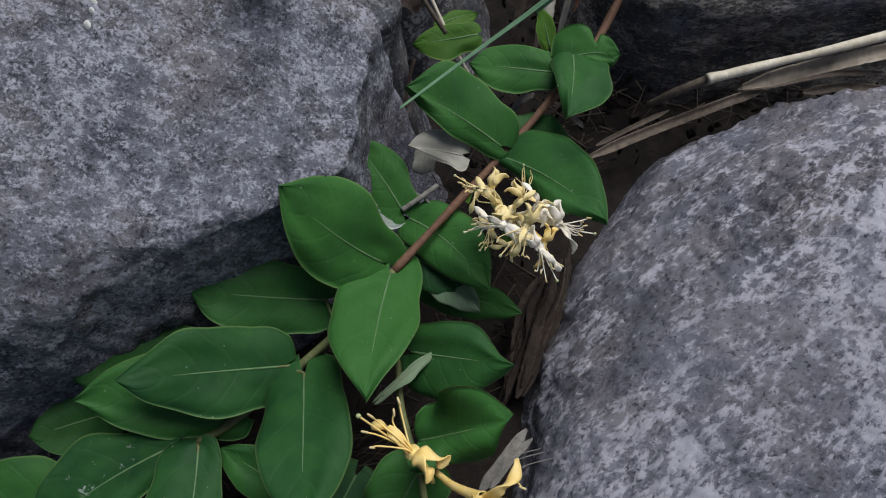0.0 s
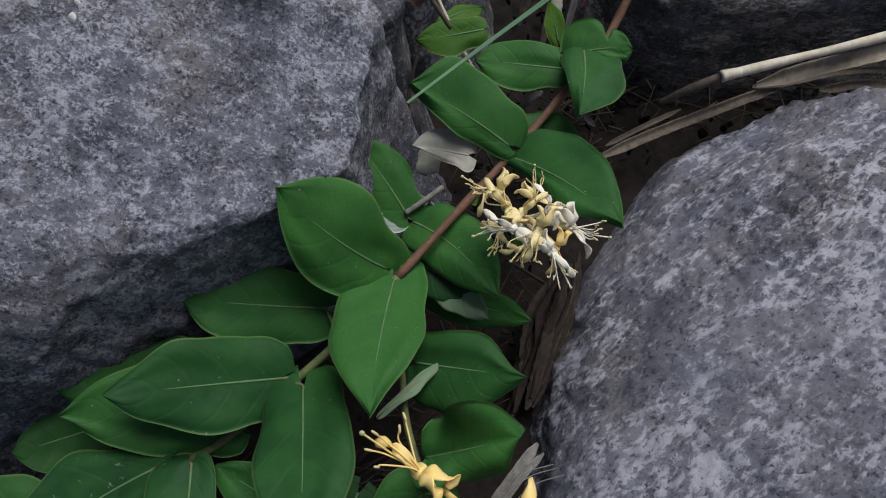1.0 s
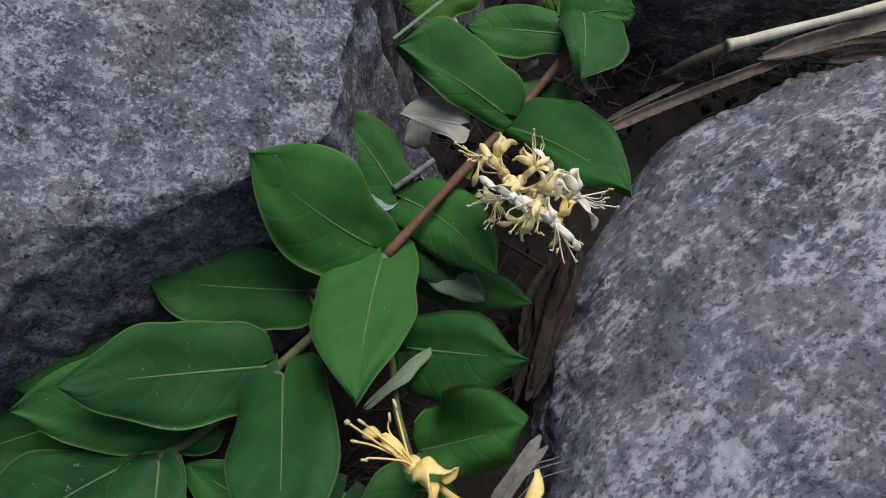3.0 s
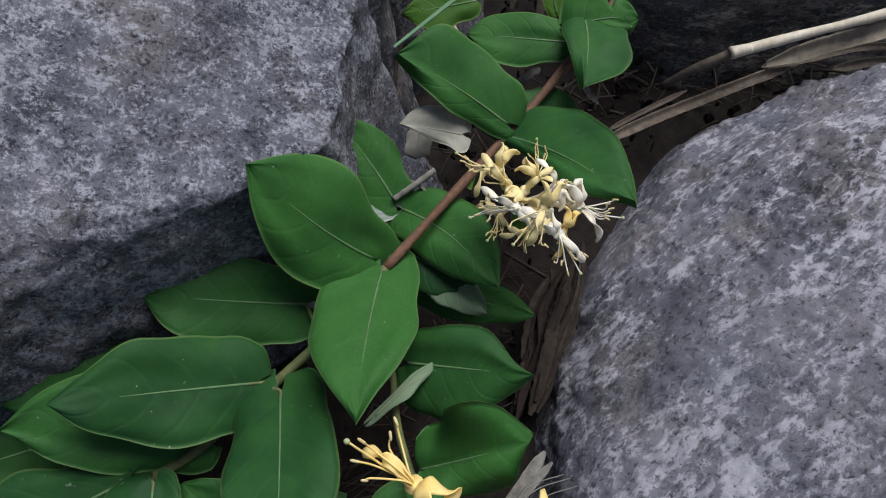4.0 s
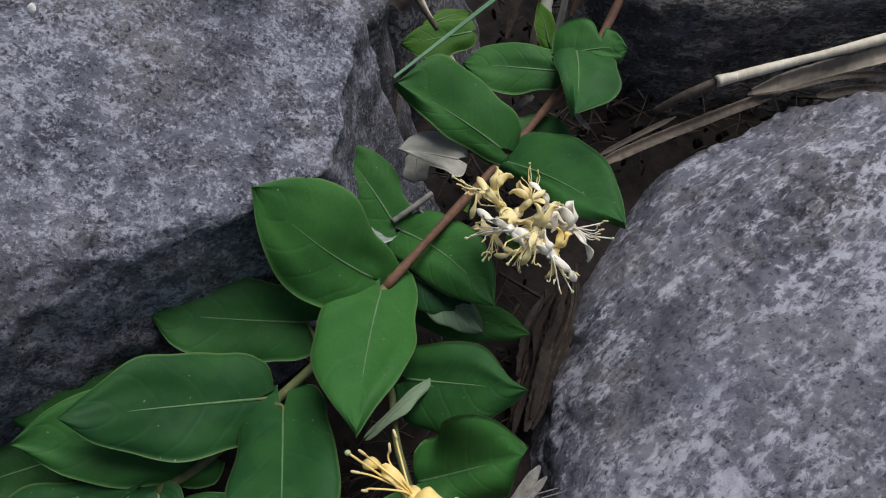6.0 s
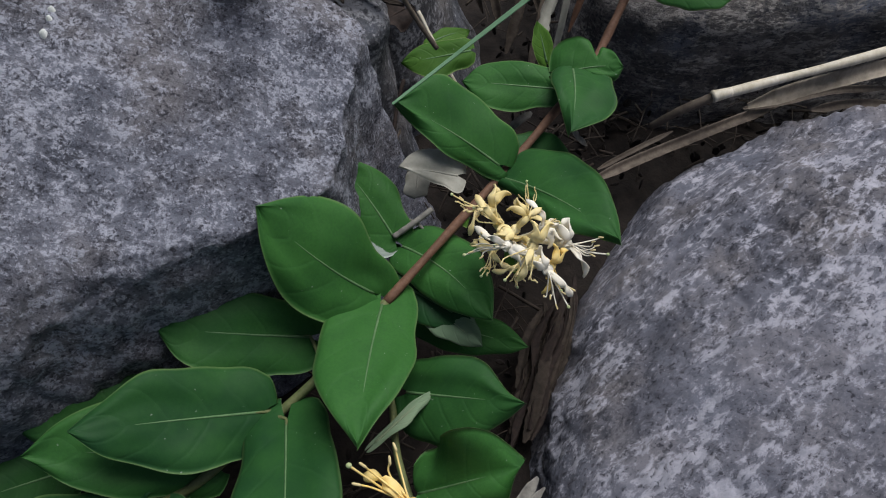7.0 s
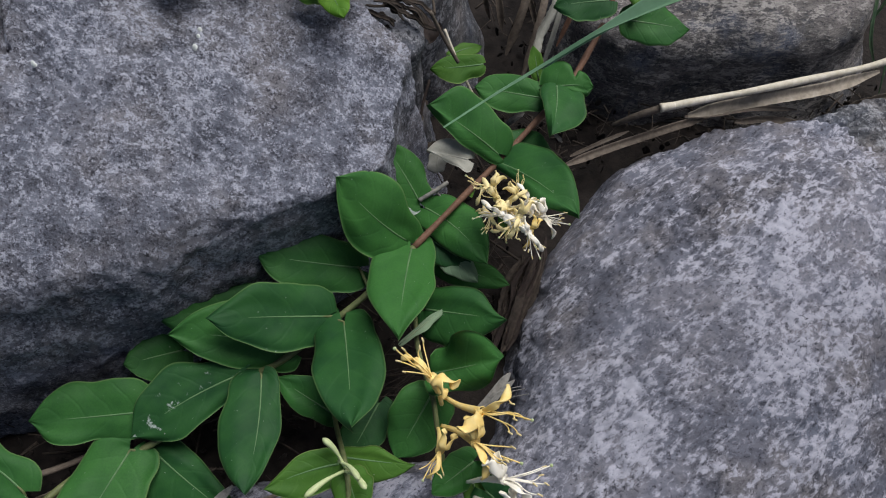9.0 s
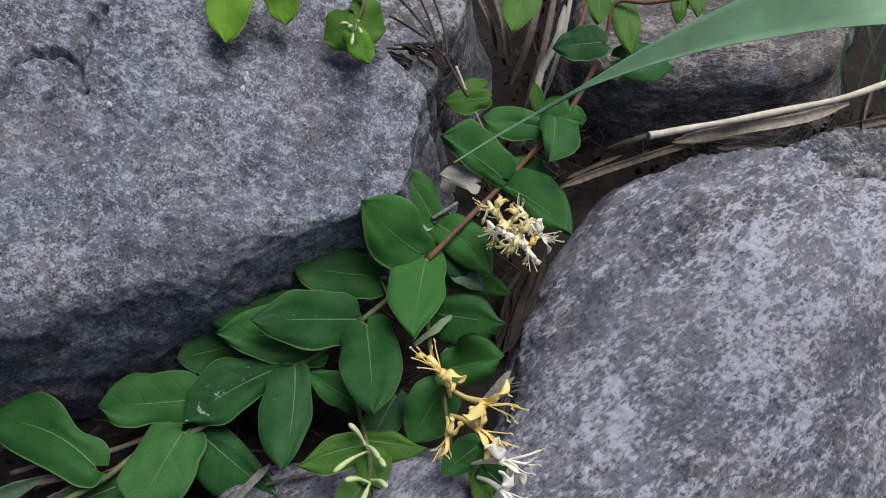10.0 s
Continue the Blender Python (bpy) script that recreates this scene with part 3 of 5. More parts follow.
# ---- the honeysuckle that creeps along the cleft ----
vine = thing("honeysuckle_vine", "green honeysuckle vine with yellow and white flowers creeping along the cleft", "vine")
part("stem", tube(bmesh.new(), spline([(0.1083, 0.3391, 0.1250), (0.0969, 0.3170, 0.1200), (0.0795, 0.2841, 0.1180), (0.0617, 0.2633, 0.1120), (0.0349, 0.2311, 0.1060), (0.0081, 0.2000, 0.1020), (-0.0228, 0.1613, 0.1010)], 10), lambda s: 0.0024 - 0.0004 * s + 0.0002 * math.sin(40 * s), 10), STEM, vine, "reddish brown woody stem")
part("stem", tube(bmesh.new(), spline([(-0.0228, 0.1613, 0.1010), (-0.0365, 0.1468, 0.0970), (-0.0509, 0.1321, 0.0910), (-0.0688, 0.1180, 0.0840)], 8), 0.0020, 10), STEM_GREEN, vine, "grey-green lower stem")
part("stem", tube(bmesh.new(), spline([(-0.0696, 0.1177, 0.0860), (-0.0956, 0.0947, 0.0800), (-0.1143, 0.0851, 0.0740), (-0.1435, 0.0652, 0.0640), (-0.1766, 0.0432, 0.0580), (-0.2059, 0.0306, 0.0560), (-0.2250, 0.0110, 0.0600), (-0.2516, -0.0071, 0.0600)], 10), 0.0021, 9), STEM_GREEN, vine, "greenish brown stem")
part("stem", tube(bmesh.new(), spline([(-0.0208, 0.1249, 0.0850), (-0.0180, 0.0985, 0.0880), (-0.0095, 0.0698, 0.0920), (-0.0061, 0.0532, 0.0850), (-0.0010, 0.0351, 0.0700)], 8), 0.0016, 8), STEM_GREEN, vine, "thin green side shoot")
part("stem", tube(bmesh.new(), spline([(-0.0690, 0.0777, 0.0600), (-0.0634, 0.0556, 0.0750), (-0.0567, 0.0353, 0.0900), (-0.0529, 0.0180, 0.0900), (-0.0536, 0.0022, 0.0850)], 8), 0.0015, 8), STEM_GREEN, vine, "thin green side shoot")
leaf(vine, (-0.0243, 0.1595, 0.1022), (-0.0300, 0.0908, 0.1268), 0.0431, bend=-0.03, heart=0.29, over=(0.62, 0.78, 0.84, 0.62, 0.24), under=(0.72, 0.98, 1.00, 0.84, 0.43), droop=0.05, fold=0.08)
leaf(vine, (-0.0280, 0.1648, 0.1029), (-0.0675, 0.1729, 0.1557), 0.0486, bend=0.09, heart=0.23, over=(0.64, 0.82, 0.86, 0.70, 0.42), under=(0.57, 0.71, 1.00, 0.96, 0.50), roll=8)
leaf(vine, (-0.0565, 0.1514, 0.0895), (-0.1150, 0.1460, 0.1118), 0.0359, bend=0.02, heart=0.12, over=(0.72, 0.92, 1.00, 0.89, 0.63), under=(0.69, 0.86, 0.99, 0.87, 0.42), stalk=(-0.0486, 0.1354, 0.0900))
leaf(vine, (-0.0727, 0.1176, 0.0899), (-0.1335, 0.0999, 0.1214), 0.0415, bend=-0.01, heart=0.09, over=(0.71, 0.89, 1.00, 0.79, 0.46), under=(0.72, 0.92, 0.91, 0.90, 0.43), stalk=(-0.0668, 0.1194, 0.0840))
leaf(vine, (-0.0907, 0.0984, 0.0780), (-0.1601, 0.0982, 0.1007), 0.0458, bend=-0.11, heart=0.06, over=(0.54, 0.67, 0.76, 0.63, 0.35), under=(0.68, 0.85, 1.00, 0.86, 0.51))
leaf(vine, (-0.1166, 0.1238, 0.0800), (-0.1733, 0.1134, 0.0920), 0.0369)
leaf(vine, (-0.1627, 0.1047, 0.0600), (-0.1906, 0.0893, 0.0740), 0.0299)
leaf(vine, (-0.0629, 0.1136, 0.0915), (-0.0517, 0.0429, 0.1226), 0.0406, bend=0.02, heart=0.19, over=(0.70, 0.88, 1.00, 0.94, 0.58), under=(0.72, 0.93, 0.99, 0.83, 0.50), stalk=(-0.0695, 0.1169, 0.0860))
leaf(vine, (-0.1194, 0.0843, 0.0796), (-0.1784, 0.0476, 0.0695), 0.0476, bend=-0.08, heart=0.10, over=(0.42, 0.52, 0.63, 0.73, 0.44), under=(0.50, 0.62, 1.00, 0.84, 0.56), front=LEAF_RIB_CRUST, stalk=(-0.1143, 0.0851, 0.0740))
leaf(vine, (-0.1728, 0.0636, 0.0683), (-0.2328, 0.0534, 0.0776), 0.0409, bend=0.01, heart=0.07, over=(0.60, 0.75, 0.67, 0.71, 0.57), under=(0.73, 1.00, 0.94, 0.99, 0.61))
leaf(vine, (-0.1084, 0.0829, 0.0828), (-0.1076, 0.0156, 0.0875), 0.0448, bend=0.08, heart=0.08, over=(0.38, 0.47, 0.55, 0.46, 0.29), under=(0.67, 0.84, 1.00, 0.90, 0.52), stalk=(-0.1136, 0.0851, 0.0740))
leaf(vine, (-0.1805, 0.0429, 0.0607), (-0.2001, -0.0069, 0.0599), 0.0452, bend=0.00, heart=0.15, over=(0.70, 0.88, 1.00, 0.97, 0.60), under=(0.72, 0.91, 0.94, 0.91, 0.74), stalk=(-0.1766, 0.0432, 0.0580))
leaf(vine, (-0.1718, 0.0459, 0.0505), (-0.1136, 0.0063, 0.0494), 0.0529, bend=-0.02, heart=0.06, over=(0.40, 0.50, 0.48, 0.40, 0.23), under=(0.69, 0.86, 1.00, 0.80, 0.45))
leaf(vine, (-0.2255, 0.0164, 0.0750), (-0.2995, 0.0394, 0.0825), 0.0449, bend=-0.26, heart=0.09, over=(0.72, 0.90, 1.00, 0.93, 0.46), under=(0.52, 0.41, 0.86, 0.92, 0.56), stalk=(-0.2257, 0.0110, 0.0600))
leaf(vine, (-0.2190, 0.0090, 0.0500), (-0.2587, -0.0091, 0.0500), 0.0219)
leaf(vine, (-0.0669, 0.0659, 0.0660), (-0.1007, 0.0841, 0.0750), 0.0231, curl=0.8)
leaf(vine, (-0.0165, 0.1986, 0.0886), (0.0223, 0.1522, 0.1000), 0.0355, bend=0.12, heart=0.06, over=(0.72, 0.95, 1.00, 0.82, 0.51), under=(0.60, 0.75, 0.83, 0.71, 0.39))
leaf(vine, (-0.0163, 0.1790, 0.0860), (0.0164, 0.1585, 0.0820), 0.0214)
leaf(vine, (-0.0057, 0.1714, 0.0830), (0.0191, 0.1495, 0.0800), 0.0187, front=LEAF_BACK, label='leaf turned over with pale underside')
leaf(vine, (-0.0262, 0.1010, 0.0980), (-0.0035, 0.1230, 0.0960), 0.0075, front=LEAF_BACK, label='leaf turned over with pale underside', over=(0.32, 0.40, 0.50, 0.60, 0.30), under=(0.48, 0.60, 1.00, 0.80, 0.70))
leaf(vine, (-0.0094, 0.1693, 0.0700), (0.0410, 0.1522, 0.0720), 0.0218)
leaf(vine, (-0.0145, 0.1244, 0.0902), (0.0310, 0.1099, 0.1120), 0.0395, bend=0.00, heart=0.11, over=(0.60, 0.75, 0.84, 0.74, 0.21), under=(0.72, 1.00, 0.97, 0.71, 0.36))
leaf(vine, (-0.0099, 0.0816, 0.0965), (0.0276, 0.0860, 0.1118), 0.0412, bend=0.02, heart=0.06, over=(0.51, 0.64, 0.90, 1.00, 0.77), under=(0.45, 0.56, 0.79, 0.72, 0.43), fold=0.55, wave=0.34, droop=0.2, backs=LEAF_YOUNG)
leaf(vine, (-0.0099, 0.0744, 0.0780), (-0.0291, 0.0416, 0.0620), 0.0350)
leaf(vine, (-0.0405, 0.0755, 0.0580), (-0.0576, 0.0403, 0.0550), 0.0273)
leaf(vine, (-0.0593, 0.0323, 0.0878), (-0.0969, 0.0171, 0.0929), 0.0267, bend=-0.09, heart=0.06, over=(0.72, 0.99, 1.00, 0.88, 0.49), under=(0.58, 0.72, 0.73, 0.46, 0.17), young=True)
leaf(vine, (-0.0579, 0.0362, 0.0867), (-0.0182, 0.0322, 0.0890), 0.0233, bend=-0.00, heart=0.06, over=(0.45, 0.56, 0.72, 0.41, 0.08), under=(0.57, 0.71, 1.00, 0.77, 0.43), young=True)
leaf(vine, (-0.0547, 0.0270, 0.0880), (-0.0461, 0.0061, 0.0920), 0.0230, young=True)
leaf(vine, (-0.0576, 0.0087, 0.0850), (-0.0697, -0.0098, 0.0850), 0.0228, young=True)
leaf(vine, (0.0153, 0.0382, 0.0750), (-0.0082, 0.0207, 0.0720), 0.0221, curl=0.9)
leaf(vine, (0.0219, 0.0229, 0.0720), (0.0519, -0.0001, 0.0700), 0.0272)
leaf(vine, (0.0160, 0.0271, 0.0680), (0.0212, -0.0029, 0.0700), 0.0146, young=True)
leaf(vine, (0.0303, 0.2274, 0.1121), (-0.0169, 0.2418, 0.1406), 0.0473, bend=-0.04, heart=0.13, over=(0.28, 0.35, 0.42, 0.34, 0.16), under=(0.64, 0.80, 1.00, 0.96, 0.80))
leaf(vine, (0.0319, 0.2249, 0.1061), (0.0740, 0.1715, 0.1298), 0.0498, bend=0.07, heart=0.29, over=(0.72, 1.00, 0.91, 0.75, 0.40), under=(0.18, 0.22, 0.36, 0.48, 0.24), droop=0.09, roll=-8)
leaf(vine, (0.0343, 0.2396, 0.1000), (0.0711, 0.2426, 0.0980), 0.0334)
leaf(vine, (0.0637, 0.2756, 0.1144), (0.0151, 0.2853, 0.1123), 0.0275, bend=0.02, heart=0.11, over=(0.63, 0.79, 1.00, 0.97, 0.63), under=(0.66, 0.83, 0.96, 0.94, 0.63), stalk=(0.0671, 0.2745, 0.1130))
leaf(vine, (0.0696, 0.2774, 0.1258), (0.0616, 0.2311, 0.1301), 0.0417, bend=0.06, heart=0.08, over=(0.71, 0.89, 1.00, 0.81, 0.43), under=(0.44, 0.55, 0.45, 0.29, 0.12), notch=0.0)
leaf(vine, (0.0672, 0.2781, 0.1229), (0.0939, 0.2753, 0.1285), 0.0341, bend=0.10, heart=0.34, over=(0.89, 1.00, 0.87, 0.70, 0.42), under=(0.22, 0.27, 0.31, 0.38, 0.37), notch=0.5)
leaf(vine, (0.0199, 0.2961, 0.1227), (-0.0164, 0.2947, 0.1167), 0.0235, bend=0.04, heart=0.06, over=(0.58, 0.72, 1.00, 0.87, 0.46), under=(0.54, 0.68, 0.81, 0.75, 0.41), young=True)
leaf(vine, (-0.0027, 0.3114, 0.1138), (0.0210, 0.3205, 0.1157), 0.0130, bend=0.10, heart=0.06, over=(0.46, 0.57, 0.76, 0.65, 0.42), under=(0.63, 0.79, 1.00, 0.90, 0.66), young=True)
leaf(vine, (-0.0196, 0.2009, 0.0899), (-0.0469, 0.2329, 0.1131), 0.0300, bend=-0.05, heart=0.11, over=(0.72, 0.95, 0.92, 0.72, 0.42), under=(0.60, 0.75, 1.00, 0.84, 0.48), front=LEAF_EDGE_CRUST, label='green leaf with white crust along its edge')
leaf(vine, (-0.0208, 0.2035, 0.0850), (-0.0432, 0.2096, 0.0800), 0.0151)
leaf(vine, (0.0598, 0.2949, 0.1150), (0.0546, 0.3093, 0.1300), 0.0106, young=True)

# ---- shoots that hang over the large boulder and over the cleft ----
shoot = thing("honeysuckle_shoot", "bright young honeysuckle shoot with pale buds hanging over the boulder", "vine")
part("stem", tube(bmesh.new(), spline([(-0.1568, 0.2838, 0.2400), (-0.1267, 0.2852, 0.2350), (-0.0992, 0.2862, 0.2300), (-0.0745, 0.2846, 0.2200), (-0.0783, 0.2720, 0.2100)], 8), 0.0014, 8), STEM_GREEN, shoot)
leaf(shoot, (-0.1550, 0.2877, 0.2350), (-0.1557, 0.2444, 0.2150), 0.0281, front=LEAF_BRIGHT, pointed=0.1)
leaf(shoot, (-0.1265, 0.2915, 0.2300), (-0.1220, 0.2660, 0.2120), 0.0223, front=LEAF_BRIGHT, pointed=0.1)
leaf(shoot, (-0.0792, 0.2713, 0.2120), (-0.0991, 0.2670, 0.2000), 0.0287, young=True, pointed=0.2)
leaf(shoot, (-0.0785, 0.2769, 0.2150), (-0.0584, 0.2794, 0.2000), 0.0297, young=True, pointed=0.2)
leaf(shoot, (-0.0793, 0.2663, 0.2100), (-0.0670, 0.2490, 0.2000), 0.0168, front=LEAF_BRIGHT, pointed=0.1)

shoot_b = thing("honeysuckle_shoot", "green honeysuckle shoot with small leaves above the reed stalks", "vine")
part("stem", tube(bmesh.new(), spline([(0.1803, 0.3614, 0.1800), (0.1395, 0.3598, 0.1700), (0.1147, 0.3632, 0.1650), (0.1103, 0.3449, 0.1500), (0.1071, 0.3304, 0.1400)], 8), 0.0016, 8), STEM, shoot_b)
leaf(shoot_b, (0.0456, 0.3797, 0.1700), (0.0325, 0.3298, 0.1600), 0.0296, young=True, pointed=0.2)
leaf(shoot_b, (0.1016, 0.3260, 0.1580), (0.0653, 0.3243, 0.1520), 0.0276)
leaf(shoot_b, (0.1197, 0.3766, 0.1650), (0.1272, 0.3232, 0.1500), 0.0229, young=True, pointed=0.2)
leaf(shoot_b, (0.1027, 0.3782, 0.1650), (0.1010, 0.3444, 0.1600), 0.0199, young=True, pointed=0.2)
leaf(shoot_b, (0.1226, 0.3306, 0.1380), (0.1679, 0.3302, 0.1330), 0.0306)
leaf(shoot_b, (0.1677, 0.3850, 0.1700), (0.1639, 0.3501, 0.1600), 0.0160, young=True, pointed=0.2)
leaf(shoot_b, (0.1816, 0.3864, 0.1700), (0.1782, 0.3533, 0.1650), 0.0151, young=True, pointed=0.2)
leaf(shoot_b, (0.2361, 0.3950, 0.1700), (0.2428, 0.3524, 0.1700), 0.0196, young=True, pointed=0.2)

# ---- flowers ----
flower(vine, (0.0301, 0.1920, 0.1080), (0.0226, 0.1877, 0.1300), PETAL_CREAM, 11, lip=(0.32, 0.58, 0.90), aim=(-0.98, 0.10, 0.23), label='cream honeysuckle flower', size=0.95, broad=1.05, reach=0.85)
flower(vine, (0.0328, 0.1913, 0.1080), (0.0252, 0.1789, 0.1320), PETAL_CREAM, 19, lip=(0.51, -0.99, 0.01), aim=(-0.71, 0.54, 0.48), reach=0.59, size=0.95, broad=1.05)
flower(vine, (0.0342, 0.1913, 0.1080), (0.0377, 0.1852, 0.1280), PETAL_CREAM, 12, lip=(-0.71, 0.37, 0.79), aim=(0.00, 0.79, 0.63), size=0.81, broad=1.05, reach=0.85)
flower(vine, (0.0360, 0.1887, 0.1080), (0.0428, 0.1783, 0.1300), PETAL_WHITE, 13, lip=(0.71, -0.86, 0.08), aim=(0.93, 0.25, 0.31), size=0.85, reach=0.42, broad=1.05)
flower(vine, (0.0340, 0.1871, 0.1080), (0.0274, 0.1656, 0.1360), PETAL_WHITE, 14, lip=(0.78, -0.79, 0.12), aim=(-1.00, -0.16, 0.08), label='white honeysuckle flower', size=0.95, broad=1.05, reach=0.85)
flower(vine, (0.0358, 0.1874, 0.1100), (0.0365, 0.1644, 0.1380), PETAL_CREAM, 15, lip=(0.45, 0.53, 0.88), aim=(-0.45, -0.85, -0.31), size=0.95, broad=1.05, reach=0.85)
flower(vine, (0.0367, 0.1854, 0.1080), (0.0428, 0.1599, 0.1280), PETAL_WHITE, 16, lip=(-0.71, 0.37, 0.79), aim=(0.24, -0.92, -0.35), size=0.95, broad=1.05, reach=0.85)
flower(vine, (0.0375, 0.1854, 0.1080), (0.0452, 0.1628, 0.1260), PETAL_YELLOW, 27, lip=(0.52, 0.50, 0.86), aim=(0.15, -0.93, -0.36), size=0.76, reach=0.68, broad=1.05)
flower(vine, (0.0375, 0.1861, 0.1080), (0.0519, 0.1711, 0.1280), PETAL_WHITE, 17, lip=(-0.29, 0.59, 0.91), aim=(0.99, -0.22, 0.05), label='white honeysuckle flower', size=0.95, broad=1.05, reach=0.85)
flower(vine, (0.0330, 0.1886, 0.1040), (0.0232, 0.1743, 0.1200), PETAL_CREAM, 18, lip=(-0.93, 0.08, 0.62), aim=(-0.29, -0.91, -0.34), size=0.85, reach=0.68, broad=1.05)
flower(vine, (0.0342, 0.1883, 0.1060), (0.0312, 0.1745, 0.1340), PETAL_CREAM, 28, lip=(-0.83, -0.73, 0.16), aim=(-0.90, -0.46, -0.09), size=0.85, reach=0.59, broad=1.05)
flower(vine, (0.0352, 0.1879, 0.1040), (0.0336, 0.1661, 0.1220), PETAL_CREAM, 20, lip=(1.00, -0.25, 0.43), aim=(-0.15, -0.93, -0.36), size=0.76, reach=0.59, broad=1.05)
flower(vine, (-0.0040, 0.0667, 0.0880), (-0.0109, 0.0714, 0.1160), PETAL_YELLOW, 21, lip=(0.88, -0.64, 0.25), aim=(-0.70, 0.57, 0.46), label='yellow honeysuckle flower', size=1.3, broad=1.35)
flower(vine, (-0.0030, 0.0707, 0.0900), (0.0141, 0.0557, 0.1140), PETAL_YELLOW, 22, lip=(-0.62, -0.93, 0.02), aim=(0.99, -0.19, 0.11), label='yellow honeysuckle flower', size=1.3, broad=1.35)
flower(vine, (-0.0036, 0.0549, 0.0860), (0.0116, 0.0425, 0.1040), PETAL_YELLOW, 23, lip=(0.13, 0.61, 0.93), aim=(0.94, -0.37, 0.00), label='yellow honeysuckle flower', size=1.3, broad=1.35)
flower(vine, (-0.0061, 0.0554, 0.0840), (-0.0055, 0.0395, 0.0980), PETAL_YELLOW, 24, lip=(0.45, 0.51, 0.89), aim=(-0.19, -0.92, -0.36), size=1.06, reach=0.8)
flower(vine, (0.0117, 0.0267, 0.0740), (0.0273, 0.0240, 0.0980), PETAL_WHITE, 25, lip=(-0.27, 0.60, 0.91), aim=(0.99, 0.01, 0.22), label='white honeysuckle flower', size=1.25, broad=1.4)
flower(vine, (0.0154, 0.0187, 0.0740), (0.0285, 0.0078, 0.0920), PETAL_WHITE, 26, lip=(0.45, 0.51, 0.89), aim=(0.91, -0.44, -0.04), size=1.25, broad=1.4)
bud(vine, (-0.0554, 0.0291, 0.0940), (-0.0673, 0.0412, 0.1060), thick=0.0021)
bud(vine, (-0.0592, 0.0324, 0.0940), (-0.0469, 0.0208, 0.1060), thick=0.0021)
bud(vine, (-0.0560, 0.0273, 0.0940), (-0.0737, 0.0119, 0.1060), thick=0.0021)
bud(vine, (-0.0553, 0.0273, 0.0940), (-0.0432, 0.0163, 0.1060), thick=0.0021)
bud(vine, (-0.0521, 0.0088, 0.0940), (-0.0666, 0.0076, 0.1060), thick=0.0021)
bud(vine, (-0.0521, 0.0088, 0.0940), (-0.0556, -0.0047, 0.1060), thick=0.0021)
bud(vine, (-0.0522, 0.0105, 0.0940), (-0.0414, 0.0046, 0.1060), thick=0.0021)
bud(shoot, (-0.0784, 0.2626, 0.2140), (-0.0865, 0.2641, 0.2180), thick=0.0013)
bud(shoot, (-0.0784, 0.2626, 0.2140), (-0.0812, 0.2606, 0.2180), thick=0.0013)
bud(shoot, (-0.0773, 0.2627, 0.2140), (-0.0723, 0.2563, 0.2180), thick=0.0013)
bud(shoot, (-0.0782, 0.2601, 0.2140), (-0.0778, 0.2461, 0.2180), thick=0.0013)
bud(shoot, (-0.0774, 0.2642, 0.2140), (-0.0753, 0.2671, 0.2180), thick=0.0013)
leaf(vine, (0.0347, 0.1871, 0.1000), (0.0344, 0.1719, 0.1040), 0.0094, young=True, seed=0, label='small green bract', name='bract')
leaf(vine, (0.0154, 0.2058, 0.1000), (0.0124, 0.2048, 0.1040), 0.0098, young=True, seed=1, label='small green bract', name='bract')

# ---- reeds, dry stalks and litter in the cleft ----

reed = thing("reed", "green reed with a long leaf arching over the cleft", "reed")
REED_LEAF = [(-0.0130, 0.1572, 0.2220), (0.0098, 0.1675, 0.2350), (0.0291, 0.1721, 0.2500), (0.0503, 0.1706, 0.2750), (0.0800, 0.1678, 0.3050), (0.1097, 0.1593, 0.3350), (0.1527, 0.1524, 0.3600), (0.2527, 0.1624, 0.3600), (0.3727, 0.1724, 0.3500), (0.5127, 0.1824, 0.3200)]
reed_blade = blade_of("leaf", "", REED_LEAF, lambda s: 0.0358 * (0.02 + 0.10 * s + 0.88 * max(0.0, min(1.0, (s - 0.32) / 0.34)) ** 1.15 * (1.0 if s < 0.9 else 1 - 7 * (s - 0.9))), REED, "", (0.0, -0.3, 1.0), 0.03)
reed_blade.parent = reed
part("midrib", tube(bmesh.new(), [q - Vector((0, 0, 0.0022)) for q in spline(REED_LEAF[2:], 8)], lambda s: 0.0005 + 0.0009 * s, 6), REED, reed_blade)
part("culm", tube(bmesh.new(), spline([REED_LEAF[-1], (REED_LEAF[-1][0] + 0.01, REED_LEAF[-1][1] + 0.015, 0.18), (REED_LEAF[-1][0] + 0.02, REED_LEAF[-1][1] + 0.03, 0.0)], 8), 0.004, 10), REED, reed)


cane = thing("reed_stalk", "bleached dry reed stalk with brown lower end lying in the cleft", "reed stalk")
part("stalk", tube(bmesh.new(), spline([(0.1623, 0.3052, 0.0780), (0.1982, 0.3123, 0.0830), (0.2341, 0.3189, 0.0880), (0.2835, 0.3308, 0.0930), (0.3283, 0.3419, 0.0980), (0.3688, 0.3573, 0.1030), (0.4418, 0.3887, 0.1100)], 10), lambda s: 0.0027 + 0.0003 * math.sin(18 * s), 12), CANE, cane, "bleached straw-coloured stalk")
part("node", tube(bmesh.new(), spline([(0.1618, 0.3052, 0.0780), (0.1670, 0.3060, 0.0790), (0.1726, 0.3068, 0.0800)], 5), lambda s: 0.0036 - 0.0008 * s, 12), CANE, cane, "pale ragged collar")
